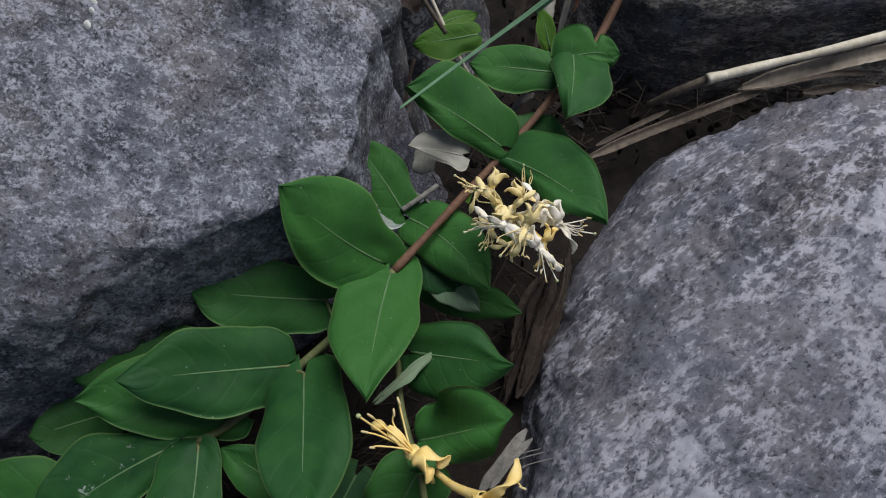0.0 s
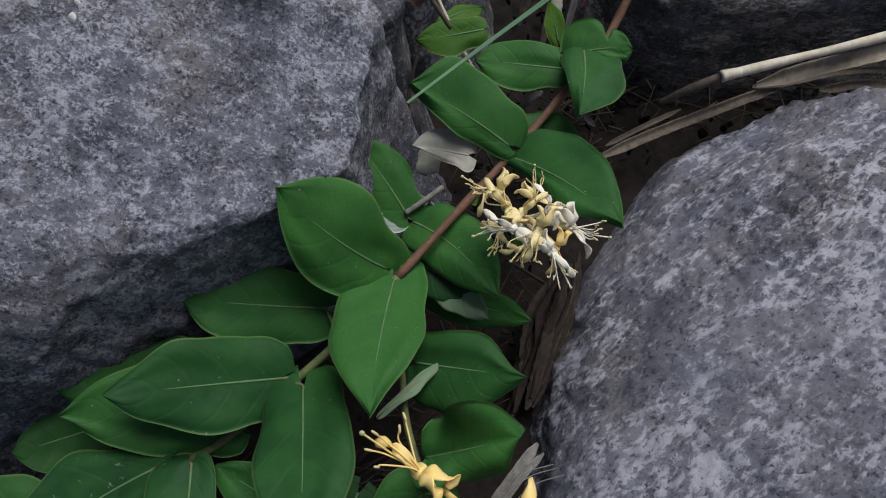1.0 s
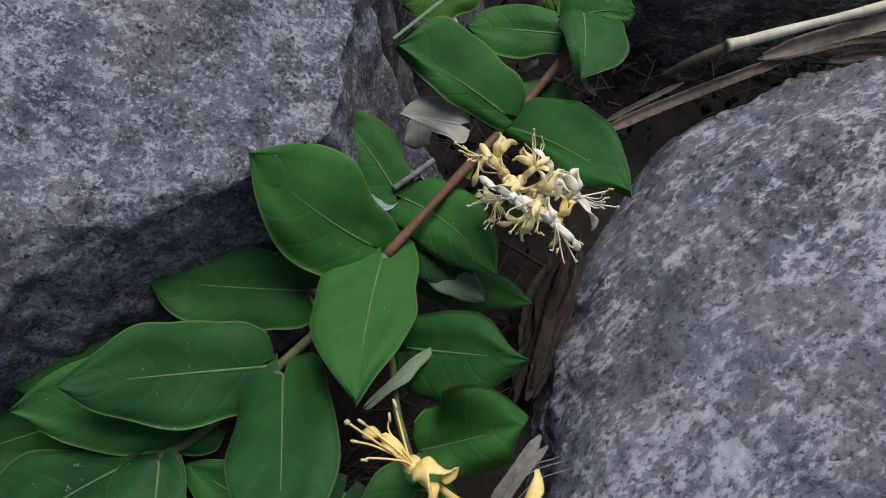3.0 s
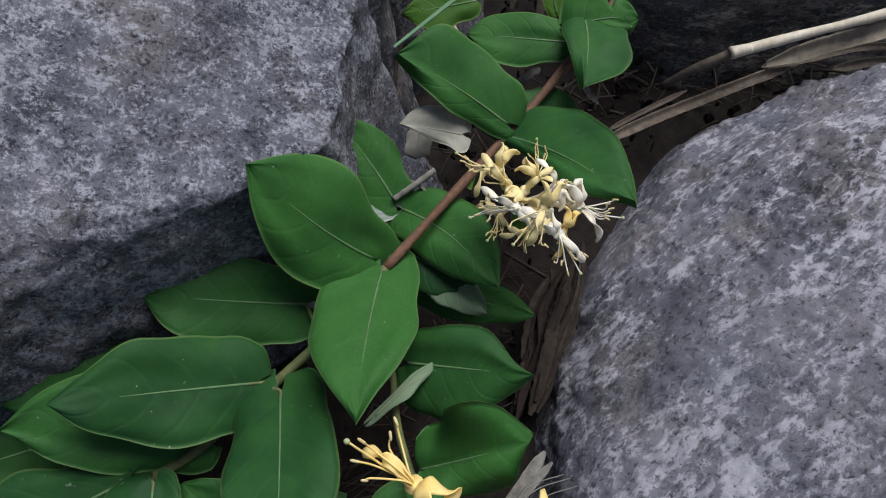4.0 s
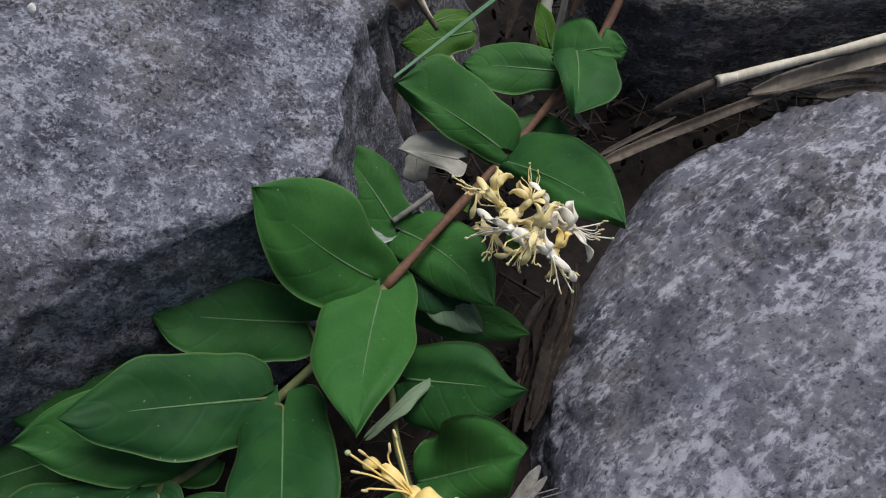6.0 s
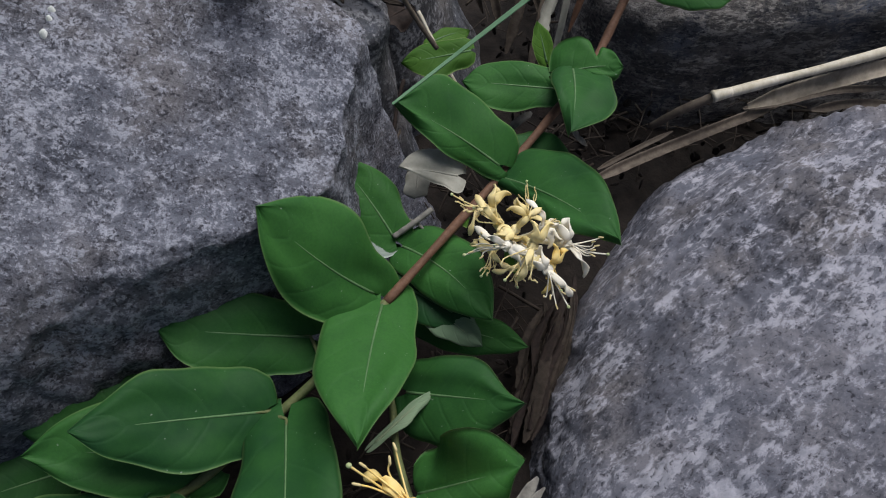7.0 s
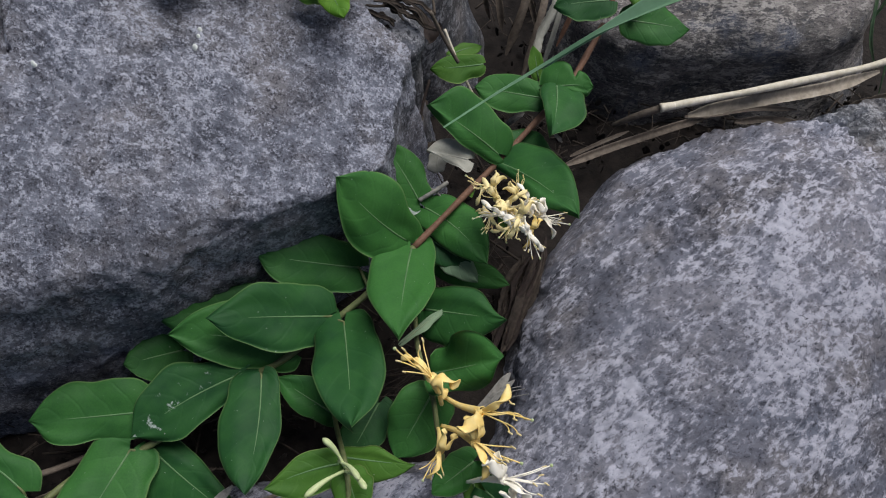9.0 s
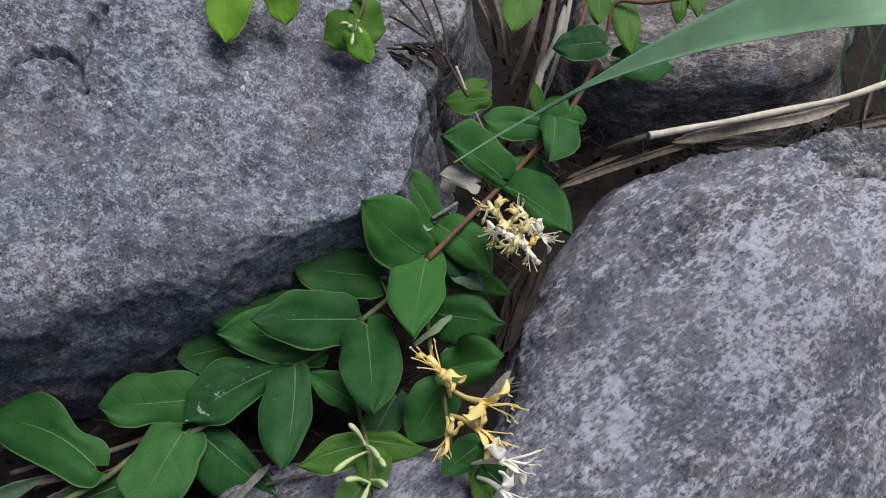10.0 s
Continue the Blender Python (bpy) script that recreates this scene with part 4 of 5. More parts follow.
part("lower_stalk", tube(bmesh.new(), spline([(0.1643, 0.3068, 0.0770), (0.1465, 0.3063, 0.0660), (0.1337, 0.3092, 0.0500)], 8), lambda s: 0.0028 - 0.0005 * s, 12), STRAW, cane, "dull brown lower end")
blade_of("dry_sheath", "dry tan reed sheath folded under the pale stalk", [(0.1931, 0.3172, 0.0580), (0.2205, 0.3168, 0.0720), (0.2514, 0.3183, 0.0820), (0.2950, 0.3265, 0.0880), (0.3367, 0.3403, 0.0940)], lambda s: 0.0097 * min(1.0, 0.35 + 5 * s, 0.25 + 5 * (1 - s)), TAN, "dry leaf", (0, -0.7, 0.7), 0.5, '', 0.08)
blade_of("dry_sheath", "dull tan reed strip lying on the boulder's rim", [(0.0882, 0.2661, 0.0500), (0.1240, 0.2845, 0.0500), (0.1599, 0.2995, 0.0520), (0.1868, 0.3114, 0.0520), (0.2130, 0.3190, 0.0560)], lambda s: 0.0065 * min(1.0, 0.35 + 5 * s, 0.25 + 5 * (1 - s)), STRAW, "dry leaf", (0, -0.6, 0.8), 0.6, '', 0.1)
blade_of("dry_sheath", "thin brown reed strip in the dark cleft", [(0.0975, 0.2803, 0.0450), (0.1195, 0.2903, 0.0500), (0.1441, 0.3005, 0.0550)], lambda s: 0.0030 * min(1.0, 0.35 + 5 * s, 0.25 + 5 * (1 - s)), STRAW, "dry leaf", (0, -0.6, 0.8), 0.4)
blade_of("dry_sheath", "tan torn sheath under the stalk", [(0.2294, 0.3107, 0.0600), (0.2596, 0.3138, 0.0620), (0.2938, 0.3074, 0.0620)], lambda s: 0.0055 * min(1.0, 0.35 + 5 * s, 0.25 + 5 * (1 - s)), STRAW, "dry leaf", (0, -0.6, 0.8), 0.4, '', 0.12)
blade_of("dry_sheath", "tan torn sheath beside the broken rock", [(0.1918, 0.3183, 0.0550), (0.2155, 0.3185, 0.0600), (0.2439, 0.3208, 0.0660), (0.2770, 0.3181, 0.0700)], lambda s: 0.0045 * min(1.0, 0.35 + 5 * s, 0.25 + 5 * (1 - s)), STRAW, "dry leaf", (0, -0.6, 0.8), 0.4, '', 0.12)
blade_of("dry_sheath", "upright tan reed sheath among the grass", [(0.4045, 0.4082, 0.0500), (0.3757, 0.3618, 0.0600), (0.3514, 0.3115, 0.0700)], lambda s: 0.0178 * min(1.0, 0.35 + 5 * s, 0.25 + 5 * (1 - s)), STRAW, "dry leaf", (0, -0.9, 0.4), 0.5, '', 0.3)
blade_of("dry_sheath", "pale tan reed strip lying above the broken rock", [(0.3264, 0.3316, 0.0600), (0.3587, 0.3375, 0.0700), (0.3955, 0.3428, 0.0800)], lambda s: 0.0081 * min(1.0, 0.35 + 5 * s, 0.25 + 5 * (1 - s)), STRAW, "dry leaf", (0, -0.7, 0.7), 0.5, '', 0.3)
blade_of("dry_reed", "dry brown reed leaf standing at the back of the cleft", [(0.0842, 0.4500, 0.1100), (0.0739, 0.3916, 0.0900), (0.0621, 0.3534, 0.0500)], lambda s: 0.0066 * min(1.0, 0.35 + 5 * s, 0.25 + 5 * (1 - s)), STRAW, "dry leaf", (0.2, -0.9, 0.4), 0.5, 'dry reeds at the back', 0.15)
blade_of("dry_reed", "dry brown reed leaf standing at the back of the cleft", [(0.0736, 0.4611, 0.1000), (0.0639, 0.4155, 0.0800), (0.0515, 0.3893, 0.0400)], lambda s: 0.0078 * min(1.0, 0.35 + 5 * s, 0.25 + 5 * (1 - s)), STRAW, "dry leaf", (0.2, -0.9, 0.4), 0.5, 'dry reeds at the back', 0.15)
blade_of("dry_reed", "dry brown reed leaf standing at the back of the cleft", [(0.0445, 0.4583, 0.1000), (0.0643, 0.4265, 0.0800), (0.0825, 0.4137, 0.0400)], lambda s: 0.0052 * min(1.0, 0.35 + 5 * s, 0.25 + 5 * (1 - s)), STRAW, "dry leaf", (0.2, -0.9, 0.4), 0.5, 'dry reeds at the back', 0.15)
blade_of("dry_reed", "dry brown reed leaf standing at the back of the cleft", [(0.0274, 0.4688, 0.0900), (0.0400, 0.4335, 0.0750), (0.0495, 0.4184, 0.0400)], lambda s: 0.0064 * min(1.0, 0.35 + 5 * s, 0.25 + 5 * (1 - s)), STRAW, "dry leaf", (0.2, -0.9, 0.4), 0.5, 'dry reeds at the back', 0.15)
blade_of("dry_reed", "dry brown reed leaf standing at the back of the cleft", [(0.0936, 0.4265, 0.1300), (0.0854, 0.3804, 0.1050), (0.0759, 0.3523, 0.0600)], lambda s: 0.0044 * min(1.0, 0.35 + 5 * s, 0.25 + 5 * (1 - s)), DRY_GREY, "dry leaf", (0.2, -0.9, 0.4), 0.5, 'dry reeds at the back', 0.15)
blade_of("dry_reed", "dry brown reed leaf standing at the back of the cleft", [(0.0113, 0.4594, 0.0900), (0.0267, 0.4361, 0.0750), (0.0386, 0.4326, 0.0400)], lambda s: 0.0042 * min(1.0, 0.35 + 5 * s, 0.25 + 5 * (1 - s)), STRAW, "dry leaf", (0.2, -0.9, 0.4), 0.5, 'dry reeds at the back', 0.15)
blade_of("dry_reed", "dry brown reed leaf standing at the back of the cleft", [(0.1115, 0.4331, 0.1200), (0.0983, 0.3865, 0.1100), (0.0852, 0.3615, 0.0800)], lambda s: 0.0044 * min(1.0, 0.35 + 5 * s, 0.25 + 5 * (1 - s)), STEM, "dry leaf", (0.2, -0.9, 0.4), 0.5, 'dry reeds at the back', 0.15)
blade_of("dry_reed", "bleached flaky reed sheath beside the stem", [(0.0829, 0.3916, 0.1350), (0.0761, 0.3620, 0.1250), (0.0651, 0.3409, 0.1100), (0.0613, 0.3218, 0.1000)], lambda s: 0.0075 * min(1.0, 0.35 + 5 * s, 0.25 + 5 * (1 - s)), DRY_GREY, "dry leaf", (0.3, -0.9, 0.4), 0.4, 'dry reeds at the back', 0.3)
stalk_of("twig", "thin dry grey-brown twig at the boulder's edge", [(-0.0571, 0.2970, 0.2200), (-0.0419, 0.2987, 0.2000), (-0.0288, 0.2943, 0.1850)], lambda s: 0.00100 * (1 + 0.05 * math.sin(30 * s)), STRAW, "twig", 'dry twigs')
stalk_of("twig", "thin dry grey-brown twig at the boulder's edge", [(-0.0408, 0.3105, 0.2100), (-0.0310, 0.3065, 0.1900), (-0.0232, 0.2964, 0.1750)], lambda s: 0.00087 * (1 + 0.05 * math.sin(30 * s)), STRAW, "twig", 'dry twigs')
stalk_of("twig", "thin dry grey-brown twig at the boulder's edge", [(-0.0563, 0.2829, 0.2100), (-0.0435, 0.2953, 0.1900), (-0.0343, 0.3033, 0.1750)], lambda s: 0.00102 * (1 + 0.05 * math.sin(30 * s)), STRAW, "twig", 'dry twigs')
stalk_of("twig", "thin dry grey-brown twig at the boulder's edge", [(-0.0290, 0.3297, 0.1900), (-0.0193, 0.3180, 0.1700), (-0.0152, 0.3050, 0.1550)], lambda s: 0.00091 * (1 + 0.05 * math.sin(30 * s)), STRAW, "twig", 'dry twigs')
stalk_of("twig", "thin dry grey-brown twig at the boulder's edge", [(-0.0185, 0.2969, 0.1650), (-0.0084, 0.2953, 0.1450), (0.0024, 0.2890, 0.1300)], lambda s: 0.00127 * (1 + 0.05 * math.sin(30 * s)), STRAW, "twig", 'dry twigs')
stalk_of("twig", "pale dry twig passing behind the small leaf", [(-0.0068, 0.3253, 0.1250), (0.0028, 0.3102, 0.1120), (0.0108, 0.2962, 0.1040), (0.0172, 0.2868, 0.0980)], lambda s: 0.00103 * (1 + 0.05 * math.sin(30 * s)), CANE, "twig", 'dry twigs')
stalk_of("twig", "dark forked twig in the cleft", [(-0.0276, 0.2181, 0.0900), (-0.0207, 0.1999, 0.0850), (-0.0137, 0.1823, 0.0800)], lambda s: 0.00104 * (1 + 0.05 * math.sin(30 * s)), STEM, "twig", 'dry twigs')
stalk_of("twig", "dark brown dead stem in the cleft", [(-0.0157, 0.2999, 0.1000), (-0.0198, 0.2813, 0.0950), (-0.0225, 0.2643, 0.0850), (-0.0277, 0.2541, 0.0800)], lambda s: 0.00107 * (1 + 0.05 * math.sin(30 * s)), BARK, "twig", 'dry twigs')
stalk_of("twig", "short grey weathered twig in the cleft", [(-0.0204, 0.2018, 0.0920), (-0.0116, 0.2061, 0.0960), (-0.0019, 0.2132, 0.0980)], lambda s: 0.00146 * (1 + 0.05 * math.sin(30 * s)), STRAW_GREY, "twig", 'dry twigs')
stalk_of("twig", "thin grey weathered twig in the cleft", [(-0.0155, 0.2144, 0.0900), (-0.0087, 0.2074, 0.0940), (-0.0040, 0.2030, 0.0900)], lambda s: 0.00076 * (1 + 0.05 * math.sin(30 * s)), STRAW_GREY, "twig", 'dry twigs')
blade_of("dry_strip", "small pale dry strip beneath the leaves", [(0.0525, 0.2788, 0.0950), (0.0441, 0.2717, 0.0950), (0.0372, 0.2661, 0.0900)], lambda s: 0.0041 * min(1.0, 0.35 + 5 * s, 0.25 + 5 * (1 - s)), STRAW_GREY, "dry leaf", (0, -0.5, 0.8), 0.3, '', 0.5)
blade_of("dry_strip", "small pale curled strip below the notched leaf", [(0.0677, 0.2591, 0.1100), (0.0710, 0.2536, 0.1050), (0.0770, 0.2495, 0.1000)], lambda s: 0.0027 * min(1.0, 0.35 + 5 * s, 0.25 + 5 * (1 - s)), STRAW_GREY, "dry leaf", (0, -0.5, 0.8), 0.3, '', 0.6)
blade_of("dry_straw", "flat pale straw under the crumpled leaf", [(0.0177, 0.0677, 0.0600), (0.0286, 0.0813, 0.0620), (0.0409, 0.0965, 0.0600)], lambda s: 0.0053 * min(1.0, 0.35 + 5 * s, 0.25 + 5 * (1 - s)), STRAW_GREY, "straw", (0, -0.5, 0.8), 0.2, 'pale straws', 0.15)
blade_of("dry_straw", "flat pale straw under the crumpled leaf", [(0.0224, 0.0685, 0.0620), (0.0325, 0.0811, 0.0630), (0.0434, 0.0921, 0.0600)], lambda s: 0.0032 * min(1.0, 0.35 + 5 * s, 0.25 + 5 * (1 - s)), STRAW_GREY, "straw", (0, -0.5, 0.8), 0.2, 'pale straws', 0.15)
stalk_of("dry_straw", "hair-thin pale straw on the boulder", [(0.0251, 0.0720, 0.0700), (0.0342, 0.0790, 0.0720), (0.0477, 0.0833, 0.0700)], lambda s: 0.00023 * (1 + 0.05 * math.sin(30 * s)), STRAW_GREY, "straw", 'pale straws')
stalk_of("dry_straw", "hair-thin pale straw on the boulder", [(0.0275, 0.0690, 0.0700), (0.0366, 0.0760, 0.0720), (0.0500, 0.0802, 0.0700)], lambda s: 0.00023 * (1 + 0.05 * math.sin(30 * s)), STRAW_GREY, "straw", 'pale straws')
stalk_of("dry_straw", "hair-thin pale straw on the boulder", [(0.0231, 0.0735, 0.0700), (0.0323, 0.0806, 0.0720), (0.0457, 0.0848, 0.0700)], lambda s: 0.00023 * (1 + 0.05 * math.sin(30 * s)), STRAW_GREY, "straw", 'pale straws')
stalk_of("dead_reed", "dry brown stem along the foot of the boulder", [(-0.2903, 0.0160, 0.0450), (-0.2582, 0.0256, 0.0500), (-0.2302, 0.0311, 0.0500), (-0.1982, 0.0481, 0.0450)], lambda s: 0.00189 * (1 + 0.05 * math.sin(30 * s)), STRAW, "dry stem")
blade_of("dry_sheath", "broad tan dry reed leaf under the vine", [(-0.2687, -0.0069, 0.0450), (-0.2388, 0.0083, 0.0500), (-0.2064, 0.0246, 0.0500), (-0.1845, 0.0378, 0.0450)], lambda s: 0.0098 * min(1.0, 0.35 + 5 * s, 0.25 + 5 * (1 - s)), STRAW, "dry leaf", (0, -0.6, 0.8), 0.5, '', 0.15)
blade_of("dry_sheath", "tan dry reed leaf on the soil", [(-0.3034, -0.0020, 0.0500), (-0.2741, 0.0091, 0.0520), (-0.2472, 0.0154, 0.0520)], lambda s: 0.0058 * min(1.0, 0.35 + 5 * s, 0.25 + 5 * (1 - s)), STRAW, "dry leaf", (0, -0.6, 0.8), 0.5, '', 0.1)
blade_of("grass_leaf", "wide grey-green grass leaf on the soil", [(-0.3085, -0.0074, 0.0500), (-0.2815, 0.0030, 0.0550), (-0.2625, 0.0153, 0.0500)], lambda s: 0.0108 * min(1.0, 0.04 + 2.2 * (1 - s)), GRASS, "grass leaf", (0, -0.6, 0.8), 0.3)
blade_of("dry_straw", "pale grey straw leaning on the low stone", [(-0.1488, -0.0137, 0.0600), (-0.1343, 0.0069, 0.0620), (-0.1200, 0.0249, 0.0600)], lambda s: 0.0051 * min(1.0, 0.35 + 5 * s, 0.25 + 5 * (1 - s)), STRAW_GREY, "straw", (0, -0.6, 0.8), 0.3, 'pale straws')
stalk_of("dead_reed", "short dry twig at the low stone", [(-0.1219, 0.0129, 0.0550), (-0.1042, 0.0182, 0.0550), (-0.0869, 0.0253, 0.0500)], lambda s: 0.00112 * (1 + 0.05 * math.sin(30 * s)), STRAW, "dry stem")
blade_of("grass_leaf", "thin grey-green grass blade beside the stones", [(0.3265, 0.3852, 0.1300), (0.3345, 0.3693, 0.1000), (0.3754, 0.3843, 0.0500)], lambda s: 0.0035 * min(1.0, 0.04 + 2.2 * (1 - s)), GRASS, "grass leaf", (0.3, -0.8, 0.4), 0.3, 'grass blades')
blade_of("grass_leaf", "thin grey-green grass blade beside the stones", [(0.3550, 0.4154, 0.1300), (0.3473, 0.3977, 0.1000), (0.3237, 0.3874, 0.0500)], lambda s: 0.0036 * min(1.0, 0.04 + 2.2 * (1 - s)), GRASS, "grass leaf", (0.3, -0.8, 0.4), 0.3, 'grass blades')
blade_of("grass_leaf", "thin grey-green grass blade beside the stones", [(0.3263, 0.4417, 0.1300), (0.3423, 0.4186, 0.1000), (0.3497, 0.4260, 0.0500)], lambda s: 0.0036 * min(1.0, 0.04 + 2.2 * (1 - s)), GRASS, "grass leaf", (0.3, -0.8, 0.4), 0.3, 'grass blades')
blade_of("grass_leaf", "thin grey-green grass blade beside the stones", [(0.3653, 0.4024, 0.1300), (0.3573, 0.3779, 0.1000), (0.3612, 0.3422, 0.0500)], lambda s: 0.0035 * min(1.0, 0.04 + 2.2 * (1 - s)), GRASS, "grass leaf", (0.3, -0.8, 0.4), 0.3, 'grass blades')
blade_of("grass_leaf", "thin grey-green grass blade beside the stones", [(0.3529, 0.4442, 0.1300), (0.3735, 0.4070, 0.1000), (0.4155, 0.4018, 0.0500)], lambda s: 0.0036 * min(1.0, 0.04 + 2.2 * (1 - s)), GRASS, "grass leaf", (0.3, -0.8, 0.4), 0.3, 'grass blades')
blade_of("grass_leaf", "thin grey-green grass blade beside the stones", [(0.3724, 0.3893, 0.1300), (0.3671, 0.3587, 0.1000), (0.4106, 0.3458, 0.0500)], lambda s: 0.0035 * min(1.0, 0.04 + 2.2 * (1 - s)), GRASS, "grass leaf", (0.3, -0.8, 0.4), 0.3, 'grass blades')

old = thing("bleached_leaf", "grey-white withered leaf with small dark holes", "dead leaf")
leaf(old, (0.0105, 0.2235, 0.1100), (-0.0170, 0.2250, 0.1160), 0.0225, front=DRY_GREY, backs=DRY_GREY, rib_mat=DRY_GREY, wave=0.05, name='blade', over=(0.70, 0.55, 0.42, 0.25, 0.12), under=(1.00, 1.00, 0.98, 0.92, 0.55))

old = thing("bleached_leaf", "small grey withered leaf lying in the cleft", "dead leaf")
leaf(old, (-0.0085, 0.2365, 0.0960), (-0.0100, 0.2225, 0.0950), 0.0125, front=DRY_GREY, backs=DRY_GREY, rib_mat=DRY_GREY, name='blade', over=(0.90, 1.00, 0.95, 0.90, 0.80), under=(0.80, 1.00, 0.90, 1.00, 0.90))

old = thing("dead_leaf", "brown dead leaf in the dark cleft", "dead leaf")
leaf(old, (-0.0233, 0.2895, 0.0750), (-0.0337, 0.2725, 0.0700), 0.0137, front=STRAW, backs=STRAW, rib_mat=STRAW, name='blade', wave=0.15)

old = thing("dead_leaf", "brown curled dead leaf below the twigs", "dead leaf")
leaf(old, (-0.0144, 0.3340, 0.1200), (-0.0299, 0.3204, 0.1200), 0.0182, front=BARK, backs=BARK, rib_mat=BARK, name='blade', wave=0.25)

BARK_LINE = [(0.0664, 0.2055, 0.0450), (0.0584, 0.1815, 0.0420), (0.0495, 0.1590, 0.0380), (0.0405, 0.1339, 0.0350), (0.0355, 0.1167, 0.0300)]
CLEFT_LINE = [(0.1149, 0.5413, 0.0300), (0.0684, 0.4376, 0.0300), (0.1016, 0.3329, 0.0300), (0.0276, 0.2772, 0.0300), (0.0224, 0.1923, 0.0300), (-0.0349, 0.1297, 0.0300), (-0.0972, 0.0652, 0.0300), (-0.1680, 0.0541, 0.0300), (-0.2506, 0.0236, 0.0300), (-0.2945, 0.0072, 0.0300)]
CLEFT_LINE += [(0.0276, 0.2772, 0.0300), (0.1004, 0.3133, 0.0300), (0.1820, 0.3387, 0.0300), (0.2652, 0.3514, 0.0300), (0.3509, 0.3645, 0.0300), (0.4138, 0.3691, 0.0300)]
ROOT_FROM, ROOT_TO = (-0.0446, 0.0841, 0.0500), (0.0022, 0.1049, 0.0550)

def crust(label, spots):
    bm = bmesh.new()
    for x, y, z, r in spots:
        c = Vector((x, y, z))
        ring = [bm.verts.new(c + Vector((math.cos(a), math.sin(a), 0.3 * math.cos(a))) * r * (1 + 0.35 * noise.noise(Vector((a, x * 90, r * 900)))) - Vector((0, 0, 0.002))) for a in (2 * math.pi * k / 14 for k in range(14))]
        mid = [bm.verts.new(v.co.lerp(c, 0.35) + Vector((0, 0, 0.0022))) for v in ring]
        for k in range(14):
            bm.faces.new((ring[k], ring[(k + 1) % 14], mid[(k + 1) % 14], mid[k]))
        bm.faces.new(mid)
    return tagged(part("bird_dropping", bm, DROPPING), label, "dropping")


crust("small white crusted dropping on the flat boulder", [(-0.1476, 0.2311, 0.1899, 0.0017), (-0.1465, 0.2374, 0.1915, 0.0012), (-0.1462, 0.2413, 0.1926, 0.0015)])
crust("white round crust spot on the flat boulder", [(-0.2211, 0.2037, 0.1996, 0.0016)])

old = thing("dead_leaf", "grey-brown crumpled dead leaf in the dark cleft", "dead leaf")
leaf(old, (-0.0295, 0.2581, 0.0720), (-0.0199, 0.2486, 0.0680), 0.0115, front=LITTER, backs=LITTER, rib_mat=LITTER, name='blade', wave=0.2)

old = thing("dead_leaf", "dull brown dead leaf beside the dead stem", "dead leaf")
leaf(old, (-0.0190, 0.3058, 0.0720), (-0.0292, 0.2924, 0.0680), 0.0104, front=LITTER, backs=LITTER, rib_mat=LITTER, name='blade', wave=0.2)

old = thing("dead_leaf", "small brown dead leaf under the withered one", "dead leaf")
leaf(old, (-0.0081, 0.2624, 0.0720), (-0.0205, 0.2635, 0.0680), 0.0087, front=LITTER, backs=LITTER, rib_mat=LITTER, name='blade', wave=0.2)


# ---- rotten bark and fine litter on the floor of the cleft ----
def rotten_bark(label, points, count, seed, broad=1.0):
    """A heap of narrow fibrous strips that lie along points."""
    rnd = random.Random(seed)
    heap = thing("rotten_bark", label, "bark")
    for k in range(count):
        side = rnd.uniform(-0.013, 0.013)
        lift = rnd.uniform(-0.008, 0.004) - 0.25 * abs(side)
        cut = rnd.uniform(0.0, 0.35), rnd.uniform(0.6, 1.0)
        run = spline(points, 20)
        run = run[int(cut[0] * (len(run) - 1)):int(cut[1] * (len(run) - 1))]
        run = [run[int(j * (len(run) - 1) / 4)] + Vector((side + rnd.uniform(-0.003, 0.003), 0.3 * side, lift + rnd.uniform(-0.002, 0.002))) for j in range(5)]
        wide = broad * rnd.uniform(0.0025, 0.007)
        strip = blade_of("strip", "", run, lambda s: wide * min(1.0, 0.3 + 4 * s, 0.3 + 4 * (1 - s)), BARK if k % 3 and broad == 1.0 else LITTER, "", (rnd.uniform(-0.6, 0.6), -0.3, 1.0), 0.5, "", 0.35, 0.0012)
        strip.parent = heap
    return heap


rotten_bark("dark rotten bark and fibres wedged beside the rounded boulder", BARK_LINE, 22, 3)


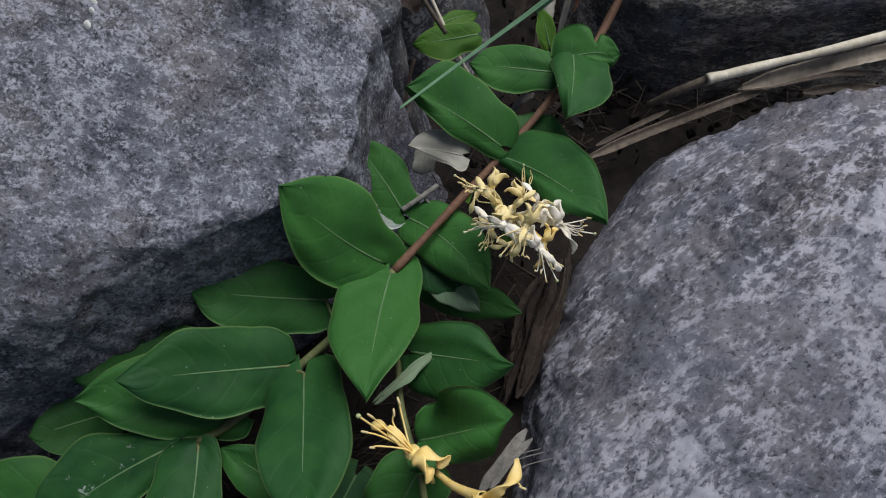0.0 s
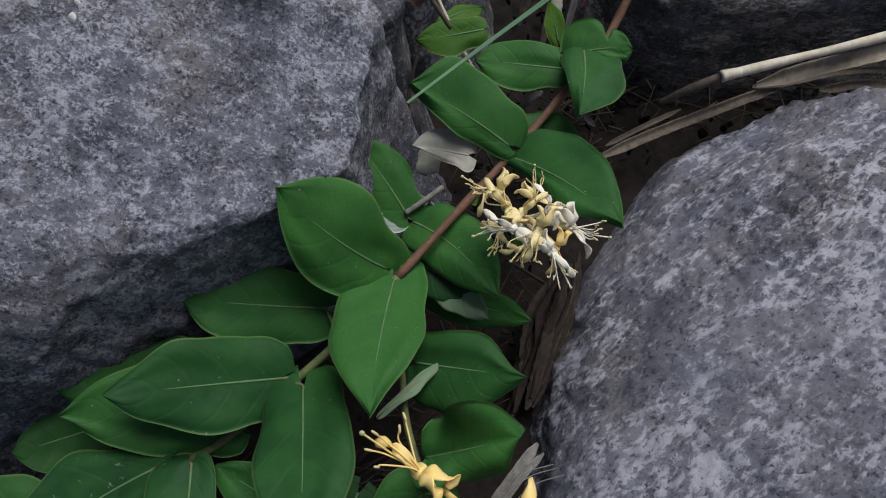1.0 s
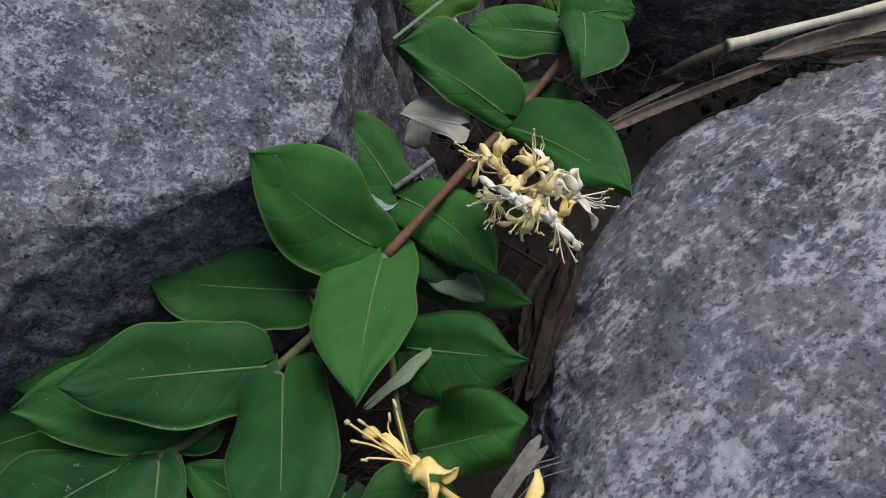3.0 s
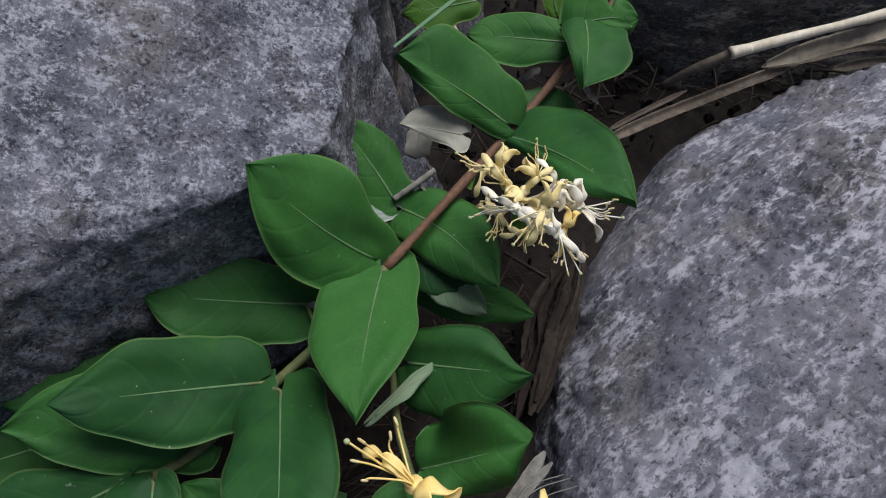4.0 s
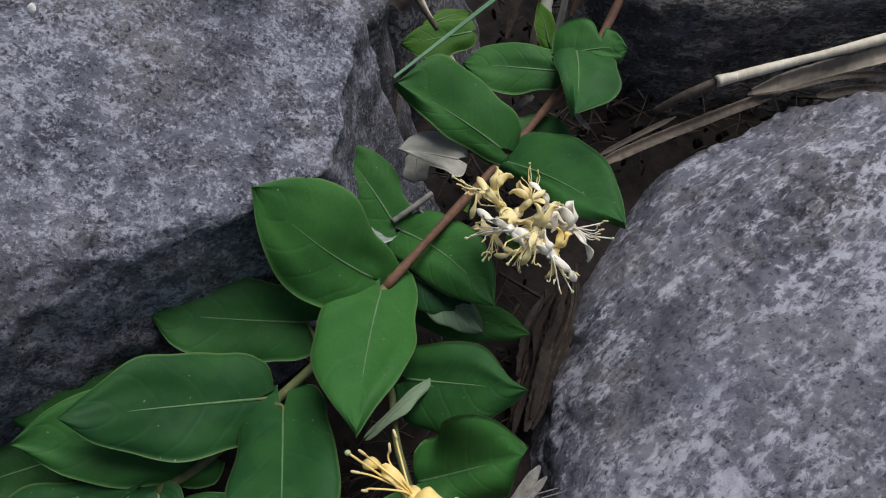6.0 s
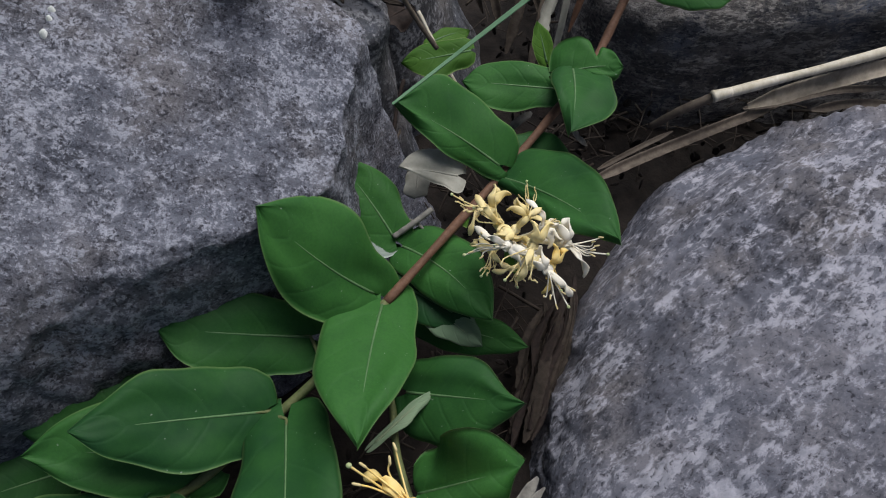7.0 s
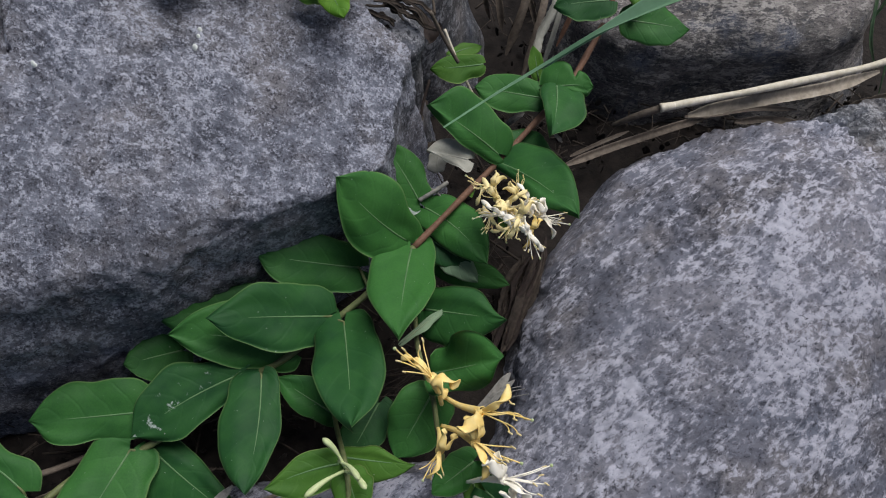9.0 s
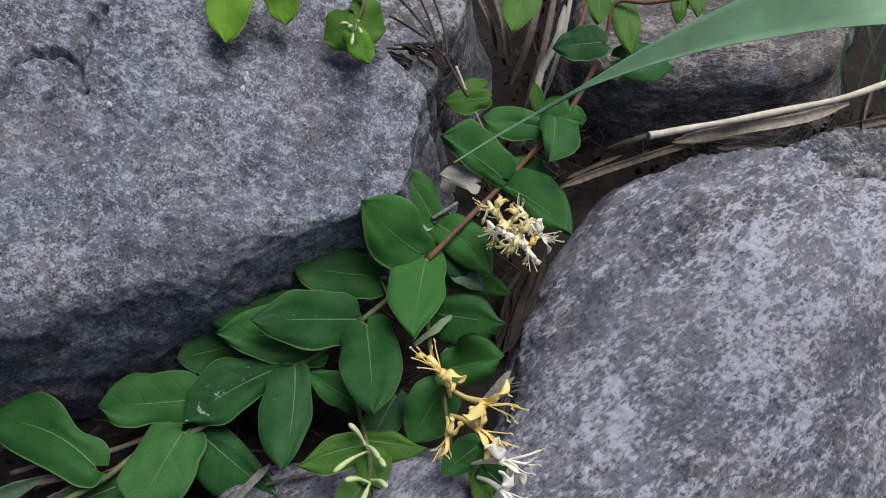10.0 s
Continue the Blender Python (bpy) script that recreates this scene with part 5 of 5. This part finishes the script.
def make_litter():
    rnd = random.Random(7)
    bm = bmesh.new()
    run = spline(CLEFT_LINE, 20)
    for k in range(420):
        c = run[rnd.randrange(len(run))] + Vector((rnd.uniform(-0.035, 0.035), rnd.uniform(-0.03, 0.03), 0))
        c.z = 0.02 + rnd.uniform(0.0, 0.022)
        a = rnd.uniform(0, math.pi)
        ln = rnd.uniform(0.008, 0.035)
        d = Vector((math.cos(a), math.sin(a), rnd.uniform(-0.25, 0.25))) * ln
        side = Vector((rnd.uniform(-0.2, 0.2), rnd.uniform(-0.2, 0.2), 0.3)) * ln * 0.3
        r = rnd.choice((0.0003, 0.0004, 0.0006, 0.001))
        tube(bm, spline([c - d / 2, c + side * 0.5, c + d / 2], 3), r, 4, 0.6)
    return tagged(part("litter", bm, LITTER), "fine brown straw, roots and twig bits on the soil", "litter", kind="stuff")


make_litter()
rotten_bark("crumbled brown bark and dead leaves under the dry twigs", [(-0.054, 0.300, 0.166), (-0.042, 0.302, 0.164), (-0.032, 0.298, 0.162), (-0.024, 0.292, 0.158)], 14, 5, 0.45)


def make_crumbs():
    rnd = random.Random(9)
    bm = bmesh.new()
    run = spline(CLEFT_LINE, 20)
    for k in range(420):
        c = run[rnd.randrange(len(run))] + Vector((rnd.uniform(-0.04, 0.04), rnd.uniform(-0.03, 0.03), 0))
        c.z = 0.018 + rnd.uniform(0.0, 0.012)
        bmesh.ops.create_icosphere(bm, subdivisions=1, radius=1.0, matrix=Matrix.Translation(c) @ Euler((rnd.uniform(0, 3), rnd.uniform(0, 3), rnd.uniform(0, 3))).to_matrix().to_4x4() @ Matrix.Diagonal((rnd.uniform(0.001, 0.006), rnd.uniform(0.001, 0.004), rnd.uniform(0.0006, 0.0015), 1)))
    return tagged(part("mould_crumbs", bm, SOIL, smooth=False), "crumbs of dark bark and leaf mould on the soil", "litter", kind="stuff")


make_crumbs()


def make_roots():
    rnd = random.Random(12)
    bm = bmesh.new()
    a, b = Vector(ROOT_FROM), Vector(ROOT_TO)
    for k in range(15):
        p = a + Vector((rnd.uniform(-0.012, 0.012), rnd.uniform(-0.012, 0.012), rnd.uniform(-0.004, 0.006)))
        q = b + Vector((rnd.uniform(-0.008, 0.03), rnd.uniform(-0.02, 0.02), rnd.uniform(-0.006, 0.006)))
        tube(bm, spline([p, p.lerp(q, 0.5) + Vector((0, rnd.uniform(-0.004, 0.004), rnd.uniform(0, 0.006))), q], 6), rnd.uniform(0.00015, 0.0003), 4)
    return tagged(part("fine_roots", bm, LITTER), "tuft of hair-thin brown dry roots under the flowers", "roots", kind="stuff")


make_roots()
